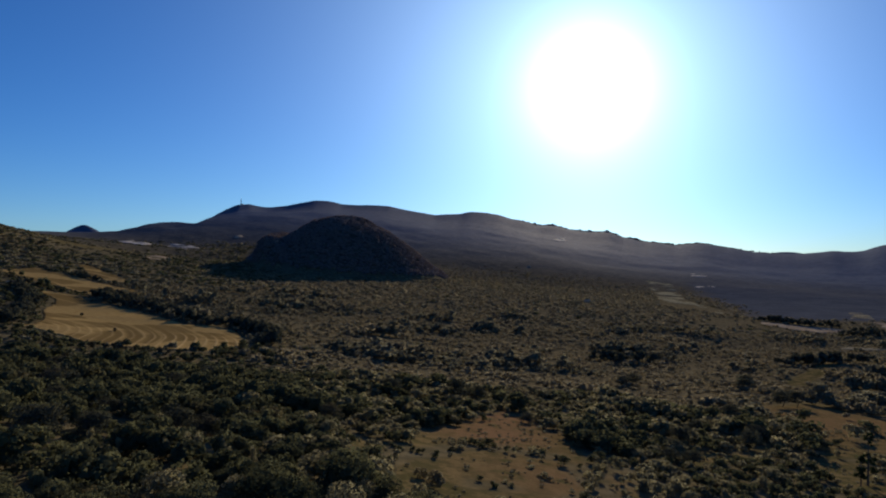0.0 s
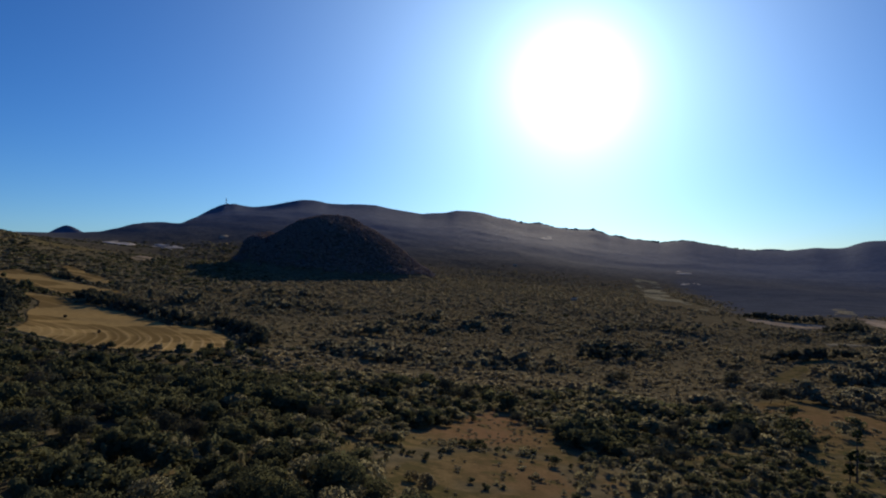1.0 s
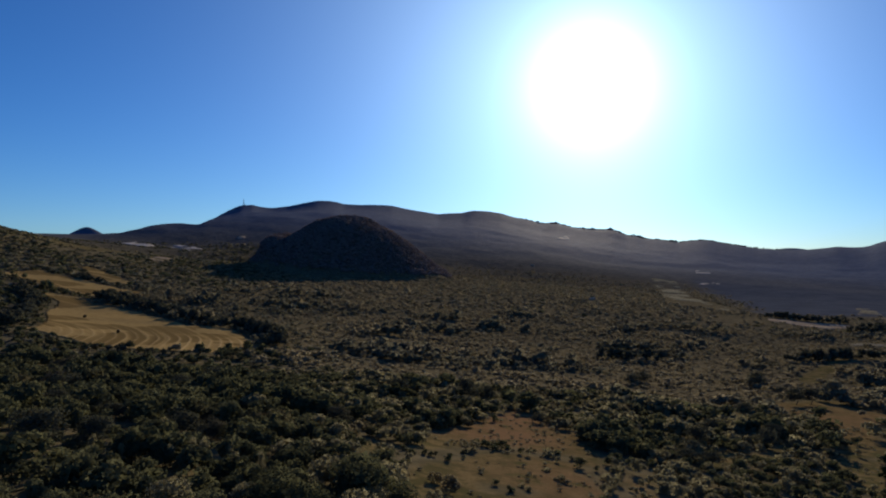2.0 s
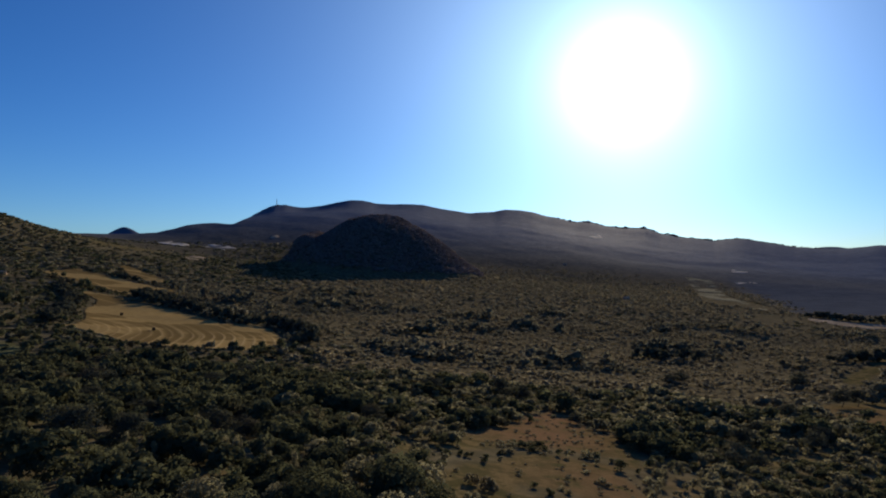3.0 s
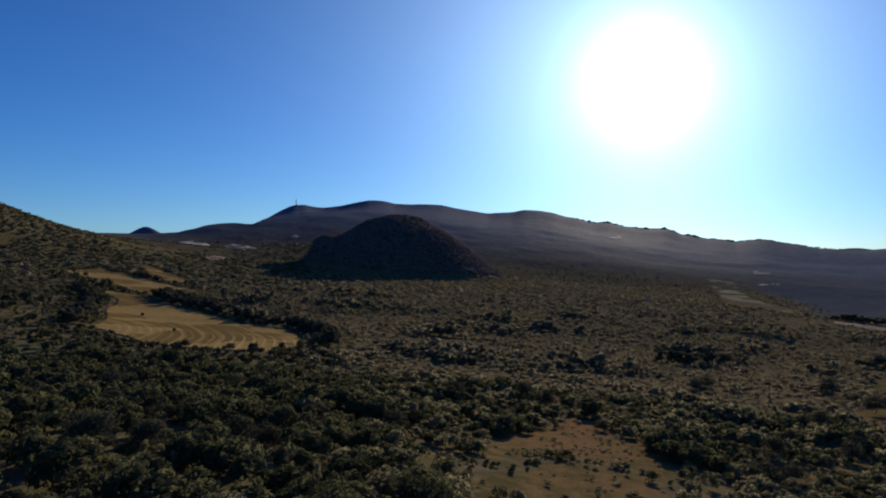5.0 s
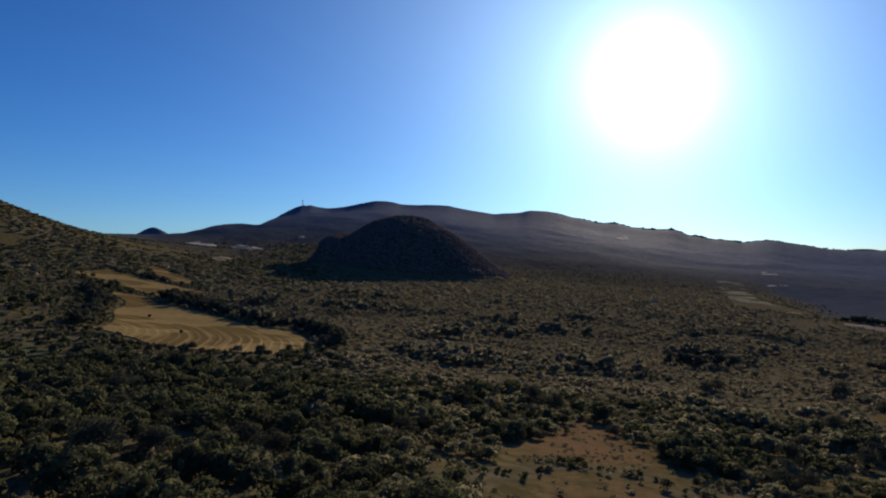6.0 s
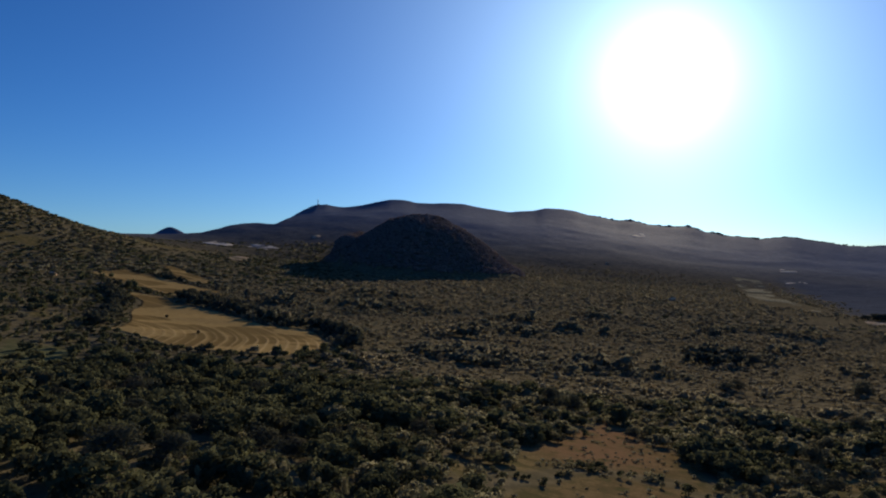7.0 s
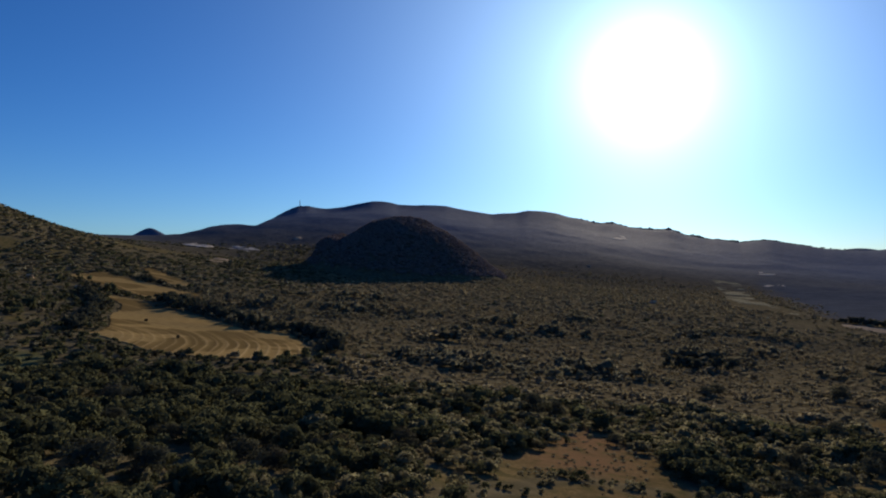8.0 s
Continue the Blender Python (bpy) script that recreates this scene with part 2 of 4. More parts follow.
# rows of bushes that cross the large glade: ends and half width
GLADE_BUSHES = [([(-6, 168), (10, 192), (28, 189)], 4.5), ([(33, 178), (34, 157)], 3.6), ([(18, 134), (34, 150)], 3.0), ([(6, 146), (13, 147)], 2.4),
                ([(110, 230), (128, 264)], 8.0), ([(134, 296), (143, 335)], 5.0), ([(150, 262), (160, 280)], 3.0)]


def edge_depth(x, y, ring):
    """Metres inside a ring, negative outside."""
    d = line_dist(x, y, ring + ring[:1])
    return np.where(inside(x, y, ring), d, -d)


def clearing(x, y):
    """1 in the grassy clearings, 0 in the scrub."""
    x, y = np.asarray(x, float), np.asarray(y, float)
    best = np.zeros(x.shape)
    wob = (fbm(x, y, 18.0, 3, 31) - 0.5) * 13.0
    for ring in GLADES:
        best = np.maximum(best, smooth(edge_depth(x, y, ring) + wob, -2.5, 2.5))
    for line, half in GLADE_BUSHES:
        best = best * (1 - 0.85 * (1 - smooth(line_dist(x, y, line) + wob * 0.4, half - 2.0, half + 2.0)))
    return np.maximum(best, 1 - smooth(np.hypot((x + 700) / 80, (y - 1470) / 170) + wob * 0.04, 0.75, 1.1))


def in_fields(x, y):
    res = np.zeros(np.shape(x), bool)
    for ring in FIELDS:
        res |= inside(x, y, ring)
    return res


# ---------------------------------------------------------------- materials
def material(name):
    m = bpy.data.materials.new(name)
    m.use_nodes = True
    return m, Tree(m.node_tree)


def finish(t, colour, bump_h=None, dist=0.1, strength=0.5, haze_sheen=0.0, rough=0.7):
    """A dull natural surface with fine relief; any sheen stands in for haze."""
    ins = {"Base Color": colour, "Roughness": rough, "Specular IOR Level": haze_sheen}
    if bump_h is not None:
        ins["Normal"] = t.n("ShaderNodeBump", {"Strength": strength, "Distance": dist, "Height": bump_h}).outputs[0]
    t.n("ShaderNodeOutputMaterial", {"Surface": t.n("ShaderNodeBsdfPrincipled", ins).outputs[0]})


def ground_material():
    m, t = material("scrubland_ground")
    pos = t.n("ShaderNodeNewGeometry").outputs["Position"]
    dry = t.n("ShaderNodeAttribute", attribute_name="dry").outputs["Fac"]
    wood = t.n("ShaderNodeAttribute", attribute_name="wood").outputs["Fac"]
    big, mid, fine = t.noise(pos, 0.02), t.noise(pos, 0.16, 5.0), t.noise(pos, 1.7, 4.0)
    grass = t.mix(t.ramp(mid, 0.35, 0.7), rgb(0.115, 0.094, 0.054), rgb(0.190, 0.152, 0.086))
    straw = t.mix(t.ramp(mid, 0.3, 0.7), rgb(0.165, 0.120, 0.052), rgb(0.235, 0.168, 0.072))
    earth = t.n("ShaderNodeAttribute", attribute_name="earth").outputs["Fac"]
    straw = t.mix(t.ramp(fine, 0.52, 0.72), straw, rgb(0.09, 0.07, 0.022))
    straw = t.mix(t.math("MULTIPLY", t.ramp(t.noise(pos, 0.22, 5.0, 0.65), 0.42, 0.56), 0.85), straw, rgb(0.085, 0.077, 0.030))
    straw = t.mix(t.math("MULTIPLY", earth, t.ramp(mid, 0.30, 0.50)), straw, t.mix(t.ramp(fine, 0.4, 0.65), rgb(0.245, 0.134, 0.068), rgb(0.182, 0.112, 0.054)))
    lush = t.n("ShaderNodeAttribute", attribute_name="lush").outputs["Fac"]
    straw = t.mix(lush, straw, t.mix(t.ramp(mid, 0.35, 0.65), rgb(0.098, 0.105, 0.048), rgb(0.170, 0.160, 0.074)))
    c = t.mix(t.math("ADD", t.math("MULTIPLY", dry, 0.9), t.math("MULTIPLY", t.ramp(big, 0.55, 0.75), 0.25), True), grass, straw)
    # far woods drift to blue-grey with distance: haze put into the colour
    haze_tint = t.n("ShaderNodeAttribute", attribute_name="haze_tint").outputs["Fac"]
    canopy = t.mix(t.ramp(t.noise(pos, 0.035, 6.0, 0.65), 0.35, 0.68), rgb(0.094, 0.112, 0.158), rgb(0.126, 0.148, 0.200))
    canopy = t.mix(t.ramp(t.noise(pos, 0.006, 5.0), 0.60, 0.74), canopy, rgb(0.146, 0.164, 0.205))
    canopy = t.mix(haze_tint, t.mix(t.ramp(t.noise(pos, 0.05, 5.0, 0.7), 0.4, 0.6), rgb(0.075, 0.066, 0.050), rgb(0.130, 0.112, 0.082)), canopy)
    # close east woods: a darker canopy, its blue cast haze in the colour
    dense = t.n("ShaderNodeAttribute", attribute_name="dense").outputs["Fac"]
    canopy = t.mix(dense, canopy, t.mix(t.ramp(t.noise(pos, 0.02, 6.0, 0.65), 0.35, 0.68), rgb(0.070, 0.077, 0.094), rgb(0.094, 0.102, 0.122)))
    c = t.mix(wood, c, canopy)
    # sheen grows with distance and stands in for haze glow below the sun
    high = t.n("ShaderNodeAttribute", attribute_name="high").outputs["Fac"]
    lump = t.n("ShaderNodeTexVoronoi", {"Vector": pos, "Scale": 0.11}).outputs["Distance"]
    h = t.math("ADD", t.math("MULTIPLY", fine, 0.22), t.math("MULTIPLY", t.math("MULTIPLY", lump, wood), -1.0))
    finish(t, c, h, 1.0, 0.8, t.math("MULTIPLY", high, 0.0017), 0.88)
    return m


def leaf_material(name, dark, light, trans):
    m, t = material(name)
    geo = t.n("ShaderNodeNewGeometry")
    pos = geo.outputs["Position"]
    rnd = geo.outputs["Random Per Island"]
    obj = t.n("ShaderNodeObjectInfo").outputs["Random"]
    patch = t.noise(pos, 0.11, 3.0)
    tone = t.math("FRACT", t.math("ADD", obj, t.n("ShaderNodeAttribute", attribute_name="tone").outputs["Fac"]))
    fac = t.math("ADD", t.math("MULTIPLY", rnd, 0.10), t.math("ADD", t.math("MULTIPLY", tone, 0.46), t.math("MULTIPLY", t.ramp(patch, 0.3, 0.7), 0.36)), True)
    c = t.mix(fac, dark, light)
    c = t.mix(t.math("MULTIPLY", t.ramp(t.noise(pos, 0.035, 2.0), 0.58, 0.72), 0.4), c, rgb(0.15, 0.105, 0.07))
    bsdf = t.n("ShaderNodeBsdfDiffuse", {"Color": c, "Roughness": 0.4})
    tr = t.n("ShaderNodeBsdfTranslucent", {"Color": c})
    mixed = t.n("ShaderNodeMixShader", {0: trans, 1: bsdf.outputs[0], 2: tr.outputs[0]})
    t.n("ShaderNodeOutputMaterial", {"Surface": mixed.outputs[0]})
    return m


def bark_material():
    m, t = material("bark")
    pos = t.n("ShaderNodeNewGeometry").outputs["Position"]
    n = t.noise(pos, 6.0, 6.0)
    finish(t, t.mix(n, rgb(0.07, 0.05, 0.035), rgb(0.19, 0.15, 0.11)), n, 0.05, 0.8)
    return m


def field_material():
    m, t = material("straw_stubble")
    pos = t.n("ShaderNodeNewGeometry").outputs["Position"]
    row = t.n("ShaderNodeAttribute", attribute_name="row").outputs["Fac"]
    big, mid, fine = t.noise(pos, 0.025, 4.0), t.noise(pos, 0.25, 5.0), t.noise(pos, 3.0, 5.0)
    c = t.mix(t.ramp(mid, 0.3, 0.7), rgb(0.305, 0.204, 0.080), rgb(0.385, 0.260, 0.104))
    streak = t.n("ShaderNodeAttribute", attribute_name="streak").outputs["Fac"]
    c = t.mix(t.math("MULTIPLY", t.ramp(streak, 0.12, 0.5), 0.8), c, rgb(0.150, 0.098, 0.038))
    c = t.mix(row, c, rgb(0.66, 0.46, 0.21))
    c = t.mix(t.math("MULTIPLY", t.ramp(big, 0.5, 0.75), 0.22), c, rgb(0.27, 0.18, 0.08))
    finish(t, c, fine, 0.12, 0.9)
    return m


def meadow_material(name, low, high, spot, haze_sheen=0.0):
    m, t = material(name)
    pos = t.n("ShaderNodeNewGeometry").outputs["Position"]
    c = t.mix(t.ramp(t.noise(pos, 0.03, 5.0), 0.35, 0.65), low, high)
    c = t.mix(t.ramp(t.noise(pos, 0.06, 6.0, 0.75), 0.46, 0.60), c, spot)
    finish(t, c, t.noise(pos, 0.5, 4.0), 0.6, 0.8, haze_sheen, 0.86)
    return m


def plain_material(name, a, b, scale, rough=0.85, metal=0.0):
    m, t = material(name)
    pos = t.n("ShaderNodeNewGeometry").outputs["Position"]
    n = t.noise(pos, scale, 5.0)
    h = t.n("ShaderNodeBump", {"Strength": 0.4, "Distance": 0.05, "Height": n}).outputs[0]
    b_ = t.n("ShaderNodeBsdfPrincipled", {"Base Color": t.mix(n, a, b), "Roughness": rough, "Metallic": metal, "Specular IOR Level": 0.05, "Normal": h})
    t.n("ShaderNodeOutputMaterial", {"Surface": b_.outputs[0]})
    return m


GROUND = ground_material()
LEAF_OAK = leaf_material("oak_scrub_leaves", rgb(0.077, 0.078, 0.040), rgb(0.160, 0.158, 0.082), 0.45)
LEAF_DARK = leaf_material("shady_oak_leaves", rgb(0.064, 0.064, 0.044), rgb(0.120, 0.118, 0.078), 0.35)
LEAF_MID = leaf_material("dusty_scrub_leaves", rgb(0.154, 0.142, 0.094), rgb(0.270, 0.244, 0.156), 0.5)
# olive scrub right of the grove, made paler for the veil of glare
LEAF_PALE = leaf_material("olive_scrub_leaves", rgb(0.205, 0.184, 0.104), rgb(0.355, 0.312, 0.178), 0.55)
LEAF_PINE = leaf_material("pine_needles", rgb(0.018, 0.030, 0.012), rgb(0.055, 0.070, 0.025), 0.1)
LEAF_FAR = leaf_material("distant_scrub_leaves", rgb(0.230, 0.196, 0.122), rgb(0.370, 0.312, 0.196), 0.55)
# hill woods lifted to violet-grey: the veil of glare put into the leaves
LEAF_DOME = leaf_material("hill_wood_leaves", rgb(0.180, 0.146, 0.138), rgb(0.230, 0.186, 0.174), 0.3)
BARK = bark_material()
STRAW = field_material()
MEADOW = meadow_material("dry_meadow_grass", rgb(0.24, 0.205, 0.140), rgb(0.31, 0.268, 0.182), rgb(0.13, 0.112, 0.074))
BARE = meadow_material("bleached_stubble", rgb(0.38, 0.285, 0.190), rgb(0.50, 0.380, 0.26), rgb(0.25, 0.19, 0.125))
GRASSY = meadow_material("sunlit_dry_grass", rgb(0.30, 0.262, 0.160), rgb(0.37, 0.320, 0.198), rgb(0.17, 0.150, 0.092))
# far bare patches, with the same sheen in place of haze as the range
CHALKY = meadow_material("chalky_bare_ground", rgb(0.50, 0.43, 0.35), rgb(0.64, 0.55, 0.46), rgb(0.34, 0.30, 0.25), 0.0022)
PLASTER = plain_material("faded_pink_plaster", rgb(0.60, 0.36, 0.21), rgb(0.68, 0.43, 0.27), 0.8)
ROOF_TILE = plain_material("faded_roof_tile", rgb(0.60, 0.38, 0.23), rgb(0.68, 0.46, 0.30), 1.5, 0.9)
STEEL = plain_material("galvanised_steel", rgb(0.30, 0.31, 0.32), rgb(0.42, 0.42, 0.42), 2.0, 0.5, 0.6)


# ---------------------------------------------------------------- mesh helpers
def mesh_from(name, verts, faces_flat, sizes, mat, shade=True, normals=None):
    """A mesh from numpy arrays: verts (n, 3), the corner indices in one row and the corners of each face."""
    me = bpy.data.meshes.new(name)
    verts = np.ascontiguousarray(verts, np.float32)
    me.vertices.add(len(verts))
    me.vertices.foreach_set("co", verts.ravel())
    me.loops.add(len(faces_flat))
    me.loops.foreach_set("vertex_index", np.ascontiguousarray(faces_flat, np.int32))
    starts = np.concatenate([[0], np.cumsum(sizes)[:-1]]).astype(np.int32)
    me.polygons.add(len(sizes))
    me.polygons.foreach_set("loop_start", starts)
    me.polygons.foreach_set("use_smooth", np.full(len(sizes), shade))
    me.materials.append(mat)
    me.update(calc_edges=True)
    if normals is not None:
        a = me.attributes.new("custom_normal", "FLOAT_VECTOR", "POINT")
        a.data.foreach_set("vector", np.ascontiguousarray(normals, np.float32).ravel())
    return me


def attribute(me, name, values):
    a = me.attributes.new(name, "FLOAT", "POINT")
    a.data.foreach_set("value", np.ascontiguousarray(values, np.float32))


def part(name, bm, mat, parent, label=""):
    """Links a bmesh as one mesh object under a thing or a part."""
    me = bpy.data.meshes.new(name)
    bm.to_mesh(me)
    bm.free()
    me.materials.append(mat)
    ob = new(name, me)
    ob.parent = parent
    if label:
        tagged(ob, label)
    return ob


def part_mesh(name, me, parent, label=""):
    ob = new(name, me)
    ob.parent = parent
    if label:
        tagged(ob, label)
    return ob


# ---------------------------------------------------------------- the ground
SHEET = {}


def surface(x, y):
    """The height of the ground's own sheet, between its corners."""
    x, y = np.asarray(x, float), np.asarray(y, float)
    d, b = np.hypot(x, y), (np.degrees(np.arctan2(x, y)) + 44.2) / 0.2
    rad, z = SHEET["rad"], SHEET["z"]
    ok = (b > 0) & (b < z.shape[1] - 1.001) & (d > rad[1]) & (d < rad[-2])
    j = np.clip(b, 0, z.shape[1] - 1.001)
    i = np.clip(np.searchsorted(rad, d) - 1, 0, len(rad) - 2)
    k = np.clip((d - rad[i]) / (rad[i + 1] - rad[i]), 0, 1)
    j0 = j.astype(int)
    f = j - j0
    top = (z[i, j0] * (1 - f) + z[i, j0 + 1] * f) * (1 - k) + (z[i + 1, j0] * (1 - f) + z[i + 1, j0 + 1] * f) * k
    return np.where(ok, top, land(x, y))


def build_ground():
    fine = np.arange(-44.2, 44.21, 0.2)
    coarse = np.arange(47.0, 314.0, 3.0)
    az = np.radians(np.concatenate([fine, coarse]))
    rad = np.concatenate([[3.0], np.geomspace(20.0, 1500.0, 165), np.arange(1527.5, 4960.0, 27.5)])
    na, nr = len(az), len(rad)
    A, R = np.meshgrid(az, rad)
    X, Y = R * np.sin(A), R * np.cos(A)
    Z = land(X, Y)
    verts = np.stack([X.ravel(), Y.ravel(), Z.ravel()], 1)
    i, j = np.meshgrid(np.arange(nr - 1), np.arange(na), indexing="ij")
    j2 = (j + 1) % na
    quads = np.stack([i * na + j, (i + 1) * na + j, (i + 1) * na + j2, i * na + j2], -1).reshape(-1, 4)
    centre = len(verts)
    verts = np.vstack([verts, [[0, 0, float(land(0.0, 0.0))]]])
    cap = np.stack([np.full(na, centre), np.arange(na), (np.arange(na) + 1) % na], 1)
    flat = np.concatenate([quads.ravel(), cap.ravel()])
    sizes = np.concatenate([np.full(len(quads), 4), np.full(na, 3)])
    me = mesh_from("ground", verts, flat, sizes, GROUND)
    SHEET.update(rad=rad, z=Z[:, :len(fine)])
    x, y = verts[:, 0], verts[:, 1]
    d = np.hypot(x, y)
    hill_grass = smooth(-x, 250, 400) * smooth(y, 500, 700) * smooth(fbm(x, y, 80.0, 3, 57), 0.52, 0.64)
    attribute(me, "dry", np.maximum(clearing(x, y), 0.3 * hill_grass))
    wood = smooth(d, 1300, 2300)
    # haze tint rises with distance, part strength on the east slope
    attribute(me, "haze_tint", np.maximum(smooth(d, 1900, 3300), 0.45 * np.maximum(foothill(x, y), east_woods(x, y))))
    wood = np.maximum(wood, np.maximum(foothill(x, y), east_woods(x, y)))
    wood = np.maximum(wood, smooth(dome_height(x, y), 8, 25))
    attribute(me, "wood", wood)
    attribute(me, "lush", np.clip(1.3 * bell(x, y, -200, 300, 48), 0, 1))
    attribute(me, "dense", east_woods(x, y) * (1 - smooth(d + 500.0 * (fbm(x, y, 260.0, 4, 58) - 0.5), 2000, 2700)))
    # more sheen with distance, in place of haze glow
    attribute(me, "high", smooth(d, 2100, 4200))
    attribute(me, "earth", np.clip(1.2 * bell(x, y, 22, 258, 20) + bell(x, y, 14, 212, 14) + 0.7 * bell(x, y, 26, 160, 16) + 0.7 * bell(x, y, 165, 300, 40), 0, 1))
    ob = new("ground", me)
    return tagged(ob, "rolling scrubland with dry grass clearings, rising to wooded mountains", "ground", kind="structure")


build_ground()


# ---------------------------------------------------------------- fields
def build_field(name, ring, step, lift, label, rows=None, pitch=8.0, mat=None, ragged=0.0, grain=60.0):
    xs, ys = [p[0] for p in ring], [p[1] for p in ring]
    gx = np.arange(min(xs), max(xs) + step, step)
    gy = np.arange(min(ys), max(ys) + step, step)
    X, Y = np.meshgrid(gx, gy)
    wob = step * 2.0
    keep = inside(X + (fbm(X, Y, step * 9, 3, 46) - 0.5) * wob * 2, Y + (fbm(X, Y, step * 9, 3, 47) - 0.5) * wob * 2, ring)
    if ragged:
        keep &= fbm(X, Y, grain, 4, 48) > ragged
    row = np.zeros(X.shape)
    if rows:
        dist = line_dist(X, Y, rows) + (fbm(X, Y, 60.0, 2, 41) - 0.5) * 2.2
        strength = 0.5 + 0.5 * hash2(np.floor(dist / pitch), np.zeros(X.shape), 44)
        row = np.clip(np.cos(dist * 2 * math.pi / pitch), 0, 1) ** 8
        row *= strength * np.clip(0.55 + 1.5 * (fbm(X, Y, 26.0, 3, 43) - 0.3), 0, 1)
        row *= (1 - smooth(dist, 95, 130)) * (0.15 + 0.85 * (1 - smooth(Y, 420, 490))) * (0.5 + 0.5 * smooth(X, -240, -180))
    nx = len(gx)
    cell = keep[:-1, :-1] & keep[1:, :-1] & keep[:-1, 1:] & keep[1:, 1:]
    full = np.zeros(X.shape, bool)
    full[1:-1, 1:-1] = cell[:-1, :-1] & cell[1:, :-1] & cell[:-1, 1:] & cell[1:, 1:]
    Z = surface(X, Y) + np.where(full, lift, -lift) + 0.4 * row + 0.12 * (vnoise(X, Y, 2.5, 45) - 0.5)
    i, j = np.nonzero(cell)
    quads = np.stack([i * nx + j, i * nx + j + 1, (i + 1) * nx + j + 1, (i + 1) * nx + j], 1)
    used = np.unique(quads)
    remap = np.zeros(X.size, int)
    remap[used] = np.arange(len(used))
    verts = np.stack([X.ravel(), Y.ravel(), Z.ravel()], 1)[used]
    me = mesh_from(name, verts, remap[quads].ravel(), np.full(len(quads), 4), mat or STRAW)
    attribute(me, "row", row.ravel()[used])
    lane = line_dist(X, Y, rows) if rows else X * 0.5 + Y * 0.8
    drift = vnoise(lane, X * 0.03 + Y * 0.03, 3.4, 49) * smooth(fbm(X, Y, 45.0, 3, 50), 0.36, 0.58)
    attribute(me, "streak", drift.ravel()[used])
    return tagged(new(name, me), label, "field", kind="structure")


def rounded(line, times=3):
    """A line with its corners cut off, for the curved passes of the harvester."""
    for _ in range(times):
        out = [line[0]]
        for (ax, ay), (bx, by) in zip(line, line[1:]):
            out += [(ax * 0.75 + bx * 0.25, ay * 0.75 + by * 0.25), (ax * 0.25 + bx * 0.75, ay * 0.25 + by * 0.75)]
        line = out + [line[-1]]
    return line


PASSES = rounded([(-97, 360), (-108, 410), (-122, 462), (-160, 518), (-211, 549), (-250, 580), (-330, 655)])
build_field("stubble_field", BIG_FIELD, 0.8, 0.45, "harvested golden stubble field with curved straw windrows", PASSES, 5.7)
build_field("stubble_field", STRIP_FIELD, 2.0, 0.45, "narrow harvested straw field between hedges", STRIP_FIELD[2:8], 11.0)
build_field("stubble_field", SMALL_FIELD, 2.0, 0.5, "small dry straw field behind a hedge")
build_field("dry_meadow", SLOPE_FIELD, 3.0, 0.6, "small pale dry meadow on the slope", mat=BARE, ragged=0.36, grain=35.0)
build_field("dry_meadow", SADDLE_FIELD, 5.0, 1.2, "pale dry meadow on the far saddle", mat=CHALKY, ragged=0.30, grain=45.0)
build_field("dry_meadow", SADDLE_STRIP, 5.0, 1.2, "dry meadow strip below the far saddle", mat=CHALKY, ragged=0.38, grain=45.0)
build_field("dry_meadow", VALLEY_FIELD, 6.0, 0.9, "pale grassy meadow down the far valley side", mat=GRASSY, ragged=0.44, grain=45.0)
build_field("dry_meadow", UPPER_PATCH, 8.0, 1.5, "small pale bare patch on the far wooded slope", mat=CHALKY, ragged=0.40, grain=50.0)
build_field("dry_meadow", LOWER_PATCH, 8.0, 1.5, "pale bare field on the far wooded slope", mat=CHALKY, ragged=0.38, grain=50.0)
build_field("stubble_field", LONG_FIELD, 3.0, 0.6, "long pale harvested field on the valley floor", mat=BARE)
build_field("stubble_field", EAST_FIELD, 3.0, 0.7, "pale harvested field beside the wooded slope", mat=BARE)
build_field("dry_meadow", GREEN_FIELD, 4.0, 0.7, "dull green meadow beside the wooded slope", mat=MEADOW, ragged=0.38)
build_field("stubble_field", FAR_STRIP, 3.0, 0.6, "thin pale mown strip on the valley floor", mat=MEADOW)
build_field("dry_meadow", CREST_PATCH, 8.0, 1.5, "pale bare patch high on the mountain flank", mat=CHALKY, ragged=0.36, grain=60.0)
build_field("dry_meadow", HIGH_MEADOW, 8.0, 1.5, "small pale meadow high on the mountain slope", mat=BARE)


# ---------------------------------------------------------------- plants
def icosa():
    bm = bmesh.new()
    bmesh.ops.create_icosphere(bm, subdivisions=1, radius=1.0)
    v = np.array([x.co[:] for x in bm.verts])
    f = np.array([[x.index for x in p.verts] for p in bm.faces])
    bm.free()
    return v, f


ICO_V, ICO_F = icosa()
ICO_F = ICO_F[ICO_V[ICO_F].mean(1)[:, 2] > -0.6]


